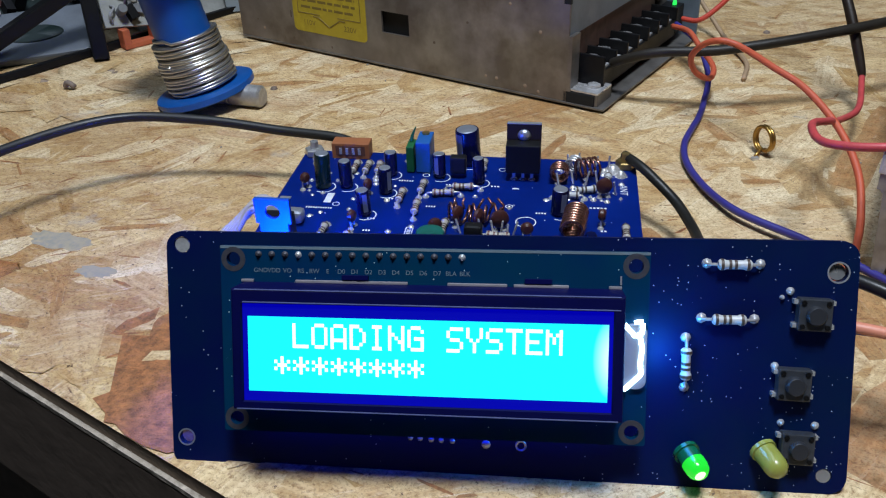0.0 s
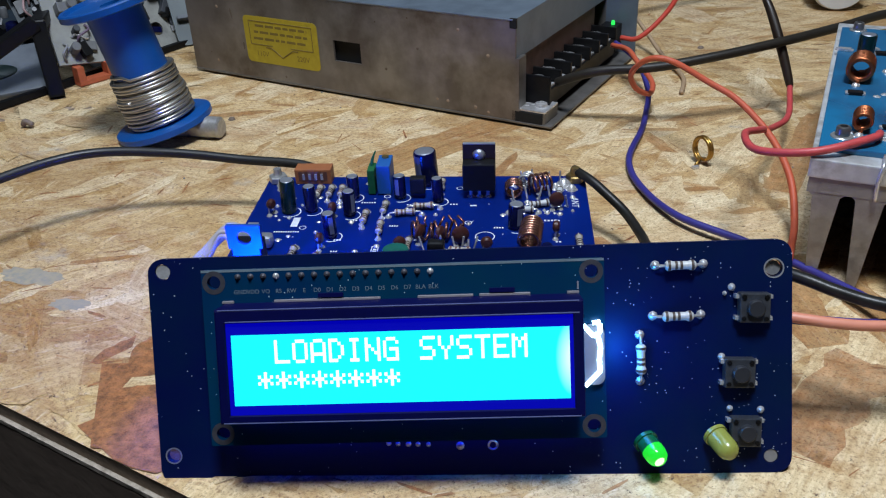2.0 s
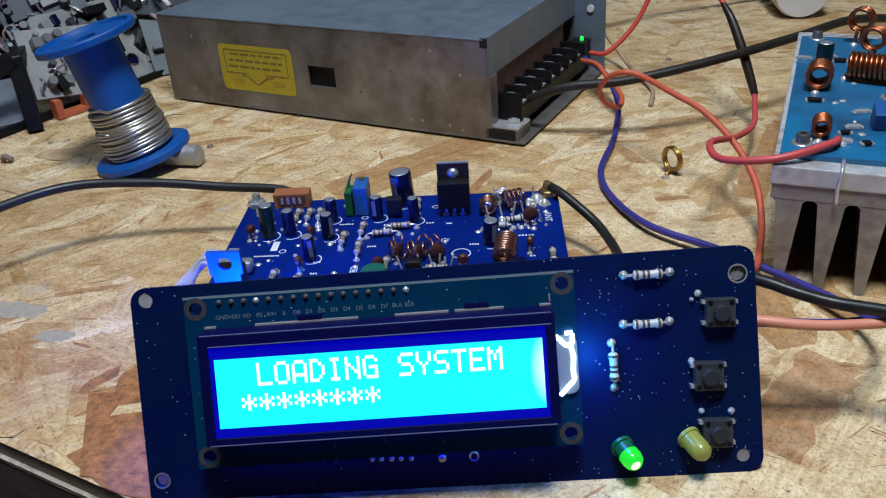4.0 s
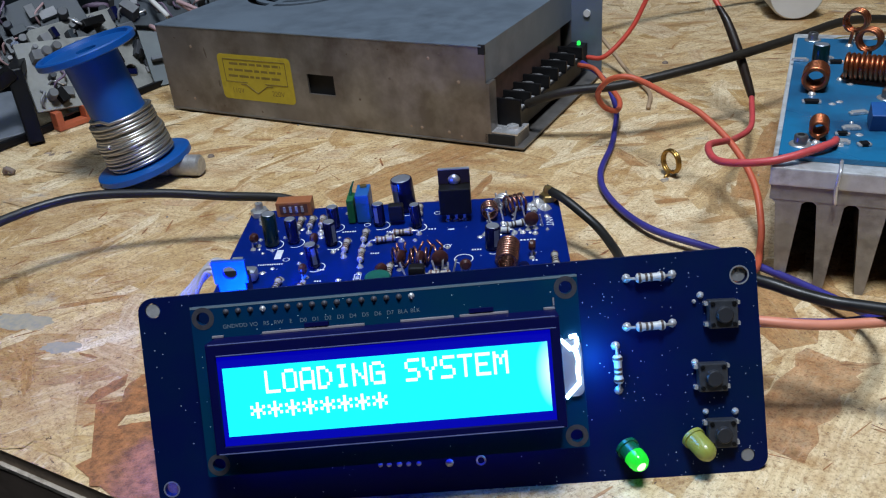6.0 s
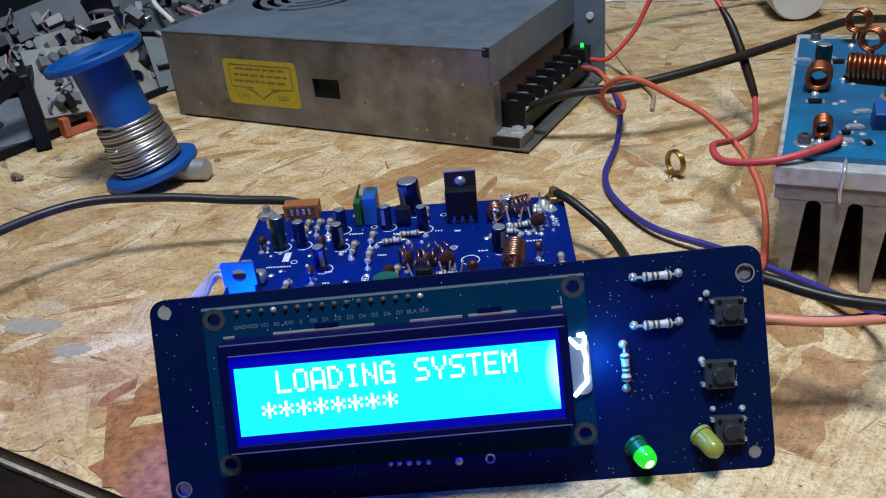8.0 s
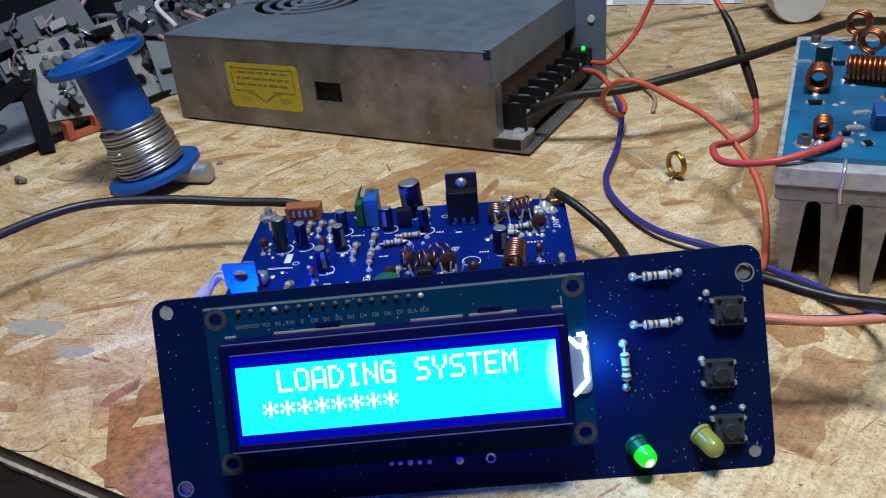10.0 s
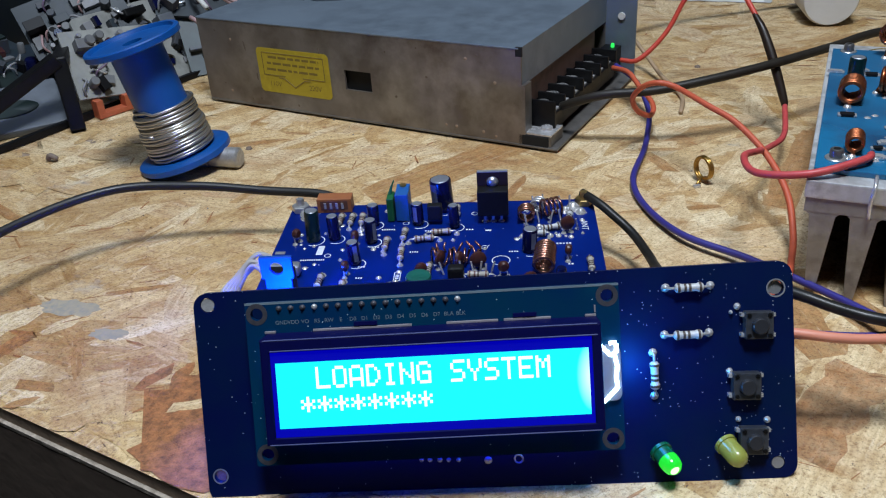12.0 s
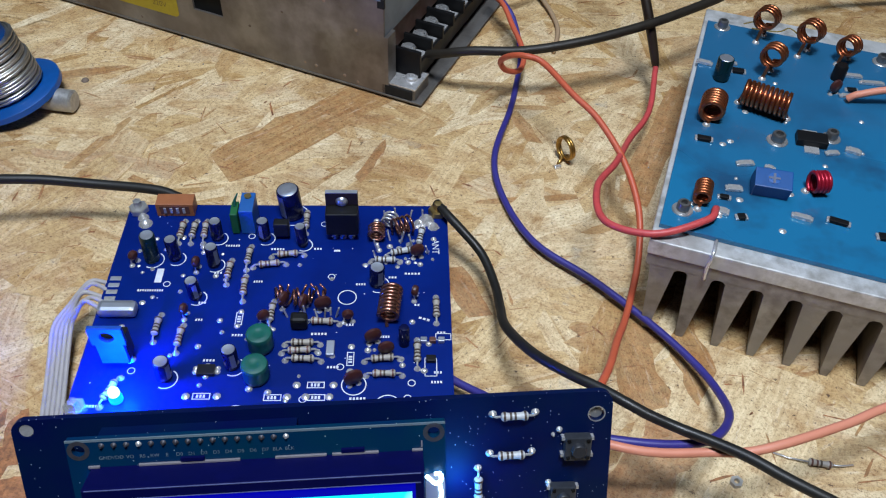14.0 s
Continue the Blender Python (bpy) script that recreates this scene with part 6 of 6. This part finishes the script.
M_OFFWHITE = mat("dirty_white_plastic", (0.26, 0.26, 0.27), 0.5, 0, (0.14, 0.14, 0.15), 90)
M_GREYP = mat("grey_scrap_plastic", (0.125, 0.14, 0.16), 0.5, 0, (0.075, 0.085, 0.10), 80)
M_DIMGREY = mat("dark_grey_plastic", (0.045, 0.05, 0.06), 0.5, 0, (0.025, 0.028, 0.034), 80)
M_CHASSIS = mat("pale_chassis_paint", (0.33, 0.335, 0.31), 0.5, 0, (0.17, 0.17, 0.16), 95)
M_DKBOARD = mat("dark_scrap_board", (0.012, 0.02, 0.035), 0.45, 0, (0.02, 0.03, 0.03), 90)
M_TANB = mat("tan_scrap_board", (0.16, 0.11, 0.06), 0.55, 0, (0.10, 0.065, 0.035), 90)
M_GRNB = mat("green_scrap_board", (0.004, 0.014, 0.012), 0.45, 0, (0.003, 0.009, 0.008), 90)
M_PURPLE = mat("violet_grey_wire", (0.16, 0.11, 0.17), 0.5)
M_PINKISH = mat("pale_pink_wire", (0.42, 0.27, 0.27), 0.5)


def lying(p0, p1, w, h, material, parent, name="bar", label=""):
    """A square bar between two points in millimetres."""
    p0, p1 = Vector(p0), Vector(p1)
    L = (p1 - p0).length
    m = Matrix.Translation(p0) @ (p1 - p0).to_track_quat("X", "Z").to_matrix().to_4x4()
    return part(name, bx(0, L, -w / 2, w / 2, -h / 2, h / 2, r=min(w, h) * 0.15), material, parent, label, m)


br = thing("plastic_bracket", Matrix(), "black plastic bracket with slanting arms", "bracket")
lying((-136, 417, 0.2), (-140, 425, 33), 7, 6, M_BLACK, br, "post")
lying((-140, 424, 32.5), (-190, 392, 3.2), 8, 6, M_BLACK, br, "arm")
lying((-140, 424, 31), (-152, 470, 30), 6, 5, M_BLACK, br, "arm")
lying((-152, 470, 31), (-154, 474, 0.3), 6, 6, M_BLACK, br, "post")
rail = thing("metal_rail", Matrix(), "dark metal rail with a painted pale highlight", "rail")
lying((-178, 372, 1.7), (-92, 497, 1.7), 3.0, 3.2, M_BLACK, rail, "rail_body")
# bright strip stands in for the highlight along the rail's top
lying((-131, 442, 3.7), (-112, 469.6, 3.7), 1.8, 0.7, M_DARKSTEEL, rail, "highlight_strip", "bright strip painted as the rail's highlight")
gp = thing("grey_case_half", pose(-0.168, 0.418, 0.006, 22, 0, 30), "grey plastic case half with an oval window", "case")
part("shell", bx(-32, 26, -8, 26, -4, 0, r=1.2), M_GREYP, gp)
part("oval_window", lathe(bmesh.new(), [(0, 0.5), (8, 0.5), (8.6, 0.0), (0, 0)], 28, Matrix.Translation((2, 8, 0)) @ Matrix.Diagonal((1.5, 0.7, 1, 1))), M_GRNB, gp, "dark green oval window")


def scrap_board(m, w, d, base, n, seed, label, white=0.3, big=1.0):
    """An old circuit board crowded with assorted parts."""
    rnd = random.Random(seed)
    o = thing("scrap_circuit_board", m, label, "circuit board", "scrap boards")
    part("board", bx(-w / 2, w / 2, -d / 2, d / 2, -1.6, 0, r=0.1), base, o)
    kinds = (M_BLACK, M_EPOXY, M_SLEEVE, M_DIMGREY, M_BEIGE, M_DIMGREY, M_DKBOARD, M_GRNB, M_DISC)
    for k in range(n):
        x, y = rnd.uniform(-w / 2 + 3, w / 2 - 3), rnd.uniform(-d / 2 + 3, d / 2 - 3)
        s = rnd.uniform(0.7, 1.5) * big
        mt = rnd.choice((M_OFFWHITE, M_BEIGE, M_BEIGE)) if rnd.random() < white else rnd.choice(kinds)
        t = rnd.random()
        if t < 0.45:
            part("chip", bx(-4 * s, 4 * s, -2.4 * s, 2.4 * s, 0.01, rnd.uniform(1.5, 7) * s, r=0.3), mt, o, "", P(x, y, 0, 0, 0, rnd.choice((0, 90, rnd.uniform(0, 180)))))
        elif t < 0.75:
            part("canister", lathe(bmesh.new(), [(0, 0), (2.3 * s, 0), (2.3 * s, 6 * s), (1.9 * s, 6.6 * s), (0, 6.6 * s)], 14), mt, o, "", P(x, y, 0.01, rnd.uniform(-8, 8), rnd.uniform(-8, 8), 0))
        else:
            part("jumper", tube(bmesh.new(), spline([(-5 * s, 0, 0), (-3 * s, 1, 3 * s), (3 * s, -1, 4 * s), (6 * s, 1, 0)], 4), 0.6, 6), rnd.choice((M_TIN, M_OFFWHITE, M_PINKISH, M_PURPLE)), o, "", P(x, y, 0.2, 0, 0, rnd.uniform(0, 360)))
    return o


# a perforated pale chassis standing on edge behind the rail
ch = thing("pale_chassis", pose(-0.112, 0.480, 0.001, 62, 0, 52), "yellowed perforated plastic chassis standing on edge", "chassis")
part("plate", plate_with_holes(-34, 30, 0, 44, -2, 0, [(-24, 12, 4.0), (-10, 26, 5.2), (-22, 34, 3.2), (8, 10, 3.5), (4, 30, 4.4), (20, 20, 5.0), (18, 36, 3.0), (-6, 8, 2.4)], 3), M_CHASSIS, ch)
for k, (x, y, w, h) in enumerate(((-17, 20, 9, 6), (0, 18, 7, 8), (13, 30, 9, 5), (-27, 24, 5, 9), (26, 8, 6, 6), (-2, 38, 12, 4))):
    part("dark_fitting", bx(x - w / 2, x + w / 2, y - h / 2, y + h / 2, 0.02, 4 + k % 3 * 2, r=0.5), M_BLACK if k % 2 else M_GREYP, ch)
rnd = random.Random(77)
for k in range(26):
    x, y, w = rnd.uniform(-31, 27), rnd.uniform(4, 41), rnd.uniform(1.5, 4.5)
    part("dark_fitting", bx(-w, w, -w * 0.5, w * 0.5, 0.03, rnd.uniform(1, 6), r=0.3), rnd.choice((M_BLACK, M_DKBOARD, M_DIMGREY, M_SLEEVE, M_OFFWHITE)), ch, "", P(x, y, 0, 0, 0, rnd.uniform(0, 180)))
gr = thing("grey_plate", pose(-0.078, 0.497, 0.001, 58, 0, 28), "grey-green moulded plate with a slot", "plate")
part("plate", plate_with_holes(-24, 22, 0, 38, -3, 0, [(-4, 27, 3.4), (12, 20, 1.6), (-14, 10, 2.0)], 4), mat("grey_green_plastic", (0.12, 0.145, 0.15), 0.5, 0, (0.075, 0.09, 0.095), 70), gr)
part("rib", bx(-22, 20, 13, 15, 0.02, 4, r=0.4), M_GREYP, gr)
scrap_board(pose(-0.175, 0.492, 0.012, 8, 5, 40), 95, 60, M_DKBOARD, 34, 5, "dark old circuit board crowded with parts", 0.04, 1.0)
scrap_board(pose(-0.125, 0.555, 0.030, 28, -4, 22), 120, 70, M_GRNB, 46, 6, "old green circuit board leaning on the heap", 0.35, 1.3)
scrap_board(pose(-0.030, 0.585, 0.026, 34, 3, 8), 110, 60, M_TANB, 42, 7, "old tan circuit board crowded with parts", 0.35, 1.2)
scrap_board(pose(-0.245, 0.470, 0.018, 16, -6, 62), 110, 70, M_DKBOARD, 34, 9, "dark old circuit board in the scrap heap", 0.03, 1.2)
scrap_board(pose(-0.130, 0.640, 0.065, 50, 0, 15), 260, 90, M_DKBOARD, 60, 12, "large dark circuit board leaning at the back", 0.4, 1.6)
scrap_board(pose(-0.125, 0.452, 0.022, 58, 8, 44), 46, 34, M_CHASSIS, 26, 31, "pale scrap board bristling with small parts", 0.25, 0.75)
scrap_board(pose(-0.150, 0.478, 0.036, 46, -12, 30), 52, 40, M_DKBOARD, 30, 32, "dark scrap board bristling with small parts", 0.45, 0.8)
scrap_board(pose(-0.090, 0.520, 0.040, 40, 10, 18), 60, 40, M_DKBOARD, 30, 33, "dark scrap board bristling with small parts", 0.5, 0.8)
scrap_board(pose(-0.205, 0.445, 0.022, 30, 12, 50), 60, 46, M_GRNB, 30, 34, "green scrap board bristling with small parts", 0.0, 0.8)
# a row of white connectors on a dark strip
st = thing("connector_strip", pose(-0.165, 0.535, 0.058, 24, -6, 20), "dark strip with a row of white connector blocks", "connector")
part("strip", bx(-70, 70, -8, 8, -60, 0, r=0.6), M_DKBOARD, st)
for k in range(10):
    part("connector_block", bx(-66 + k * 13.4, -57 + k * 13.4, -6, 6, 0.02, 9, r=0.5), M_OFFWHITE, st)
    part("connector_slot", bx(-64.5 + k * 13.4, -58.5 + k * 13.4, -6.2, -5.9, 1.5, 7.5), M_BLACK, st)
rnd = random.Random(21)
for k in range(9):
    x, y = rnd.uniform(-190, -70), rnd.uniform(470, 560)
    pts = [Vector((x, y, rnd.uniform(20, 40)))]
    for q in range(5):
        pts.append(pts[-1] + Vector((rnd.uniform(-22, 26), rnd.uniform(-16, 16), rnd.uniform(-12, 12))))
    pts = [Vector((p.x, p.y, max(12, p.z))) for p in pts]
    mt, lab = ((M_PURPLE, "violet-grey scrap wire tangled on the heap"), (M_PINKISH, "pale pink scrap wire tangled on the heap"), (M_WHITE, "white scrap wire tangled on the heap"))[k % 3]
    wire("scrap_wire", pts, rnd.uniform(1.0, 1.8), mt, lab, "wire", 6, 8, "scrap wires")
wire("white_hook", [(-196, 398, 14), (-186, 405, 18), (-176, 412, 22), (-190, 417, 22), (-200, 408, 16), (-194, 396, 12)], 1.6, M_WHITE, "white hooked wire on the scrap heap")
orange_u = box(box(box(bmesh.new(), -9, 9, -3, 3, 0, 2.4, r=0.4), -9, -5.5, -3, 3, 2.3, 9, r=0.4), 5.5, 9, -3, 3, 2.3, 8, r=0.4)
solo("orange_scrap", orange_u, mat("orange_plastic", (0.50, 0.12, 0.05), 0.5), "orange plastic bracket lying on the bench", "scrap", m=P(-126, 438, 0.1, 0, 0, 48))
solo("blue_scrap", bx(-14, 14, -9, 9, 0, 12, r=2.0, m=P(-205, 425, 0.1, 0, 0, 20)), M_SPOOL, "blue plastic scrap in the heap", "scrap")

# ---- far side of the bench ----
cy = thing("plastic_roll", pose(0.252, 0.548, 0.0152, 90, 0, 172), "white plastic roll lying on the bench", "roll")
part("body", lathe(bmesh.new(), [(0, 0.6), (11, 0.5), (13.2, 0.2), (14.6, -0.5), (15.0, -2), (15.0, -34), (14, -36), (0, -36)], 36), M_WHITE, cy)


def crumpled(w, d, h, seed):
    rnd = random.Random(seed)
    bm = bmesh.new()
    nx, ny = 18, 12
    V = []
    for i in range(nx + 1):
        row = []
        for j in range(ny + 1):
            u, v = i / nx, j / ny
            z = h * (math.sin(math.pi * u) * math.sin(math.pi * v)) ** 0.5 * rnd.uniform(0.65, 1.0)
            row.append(bm.verts.new(((u - 0.5) * w + rnd.uniform(-1, 1), (v - 0.5) * d + rnd.uniform(-1, 1), z + 0.2)))
        V.append(row)
    for i in range(nx):
        for j in range(ny):
            bm.faces.new((V[i][j], V[i + 1][j], V[i + 1][j + 1], V[i][j + 1]))
    return bm


bag = solo("plastic_bag", crumpled(95, 60, 24, 4), mat("cloudy_plastic_film", (0.55, 0.55, 0.54), 0.3, 0, (0.42, 0.42, 0.42), 60), "crumpled cloudy plastic bag on the bench", "bag", m=P(200, 612, 0, 0, 0, -20))

rnd = random.Random(17)
for k in range(22):
    if k < 12:
        x, y = rnd.gauss(0, 8), rnd.gauss(413, 5)
    else:
        x, y = rnd.uniform(-110, 190), rnd.uniform(215, 400)
    rr = rnd.uniform(0.25, 0.5)
    solo("solder_bead", lathe(bmesh.new(), [(rr * 0.7, 0), (rr, rr * 0.6), (rr * 0.7, rr * 1.2), (0, rr * 1.4)], 9, Matrix.Translation((x, y, 0))), M_TIN, "tiny bright solder bead on the bench", "solder bead", "solder beads")
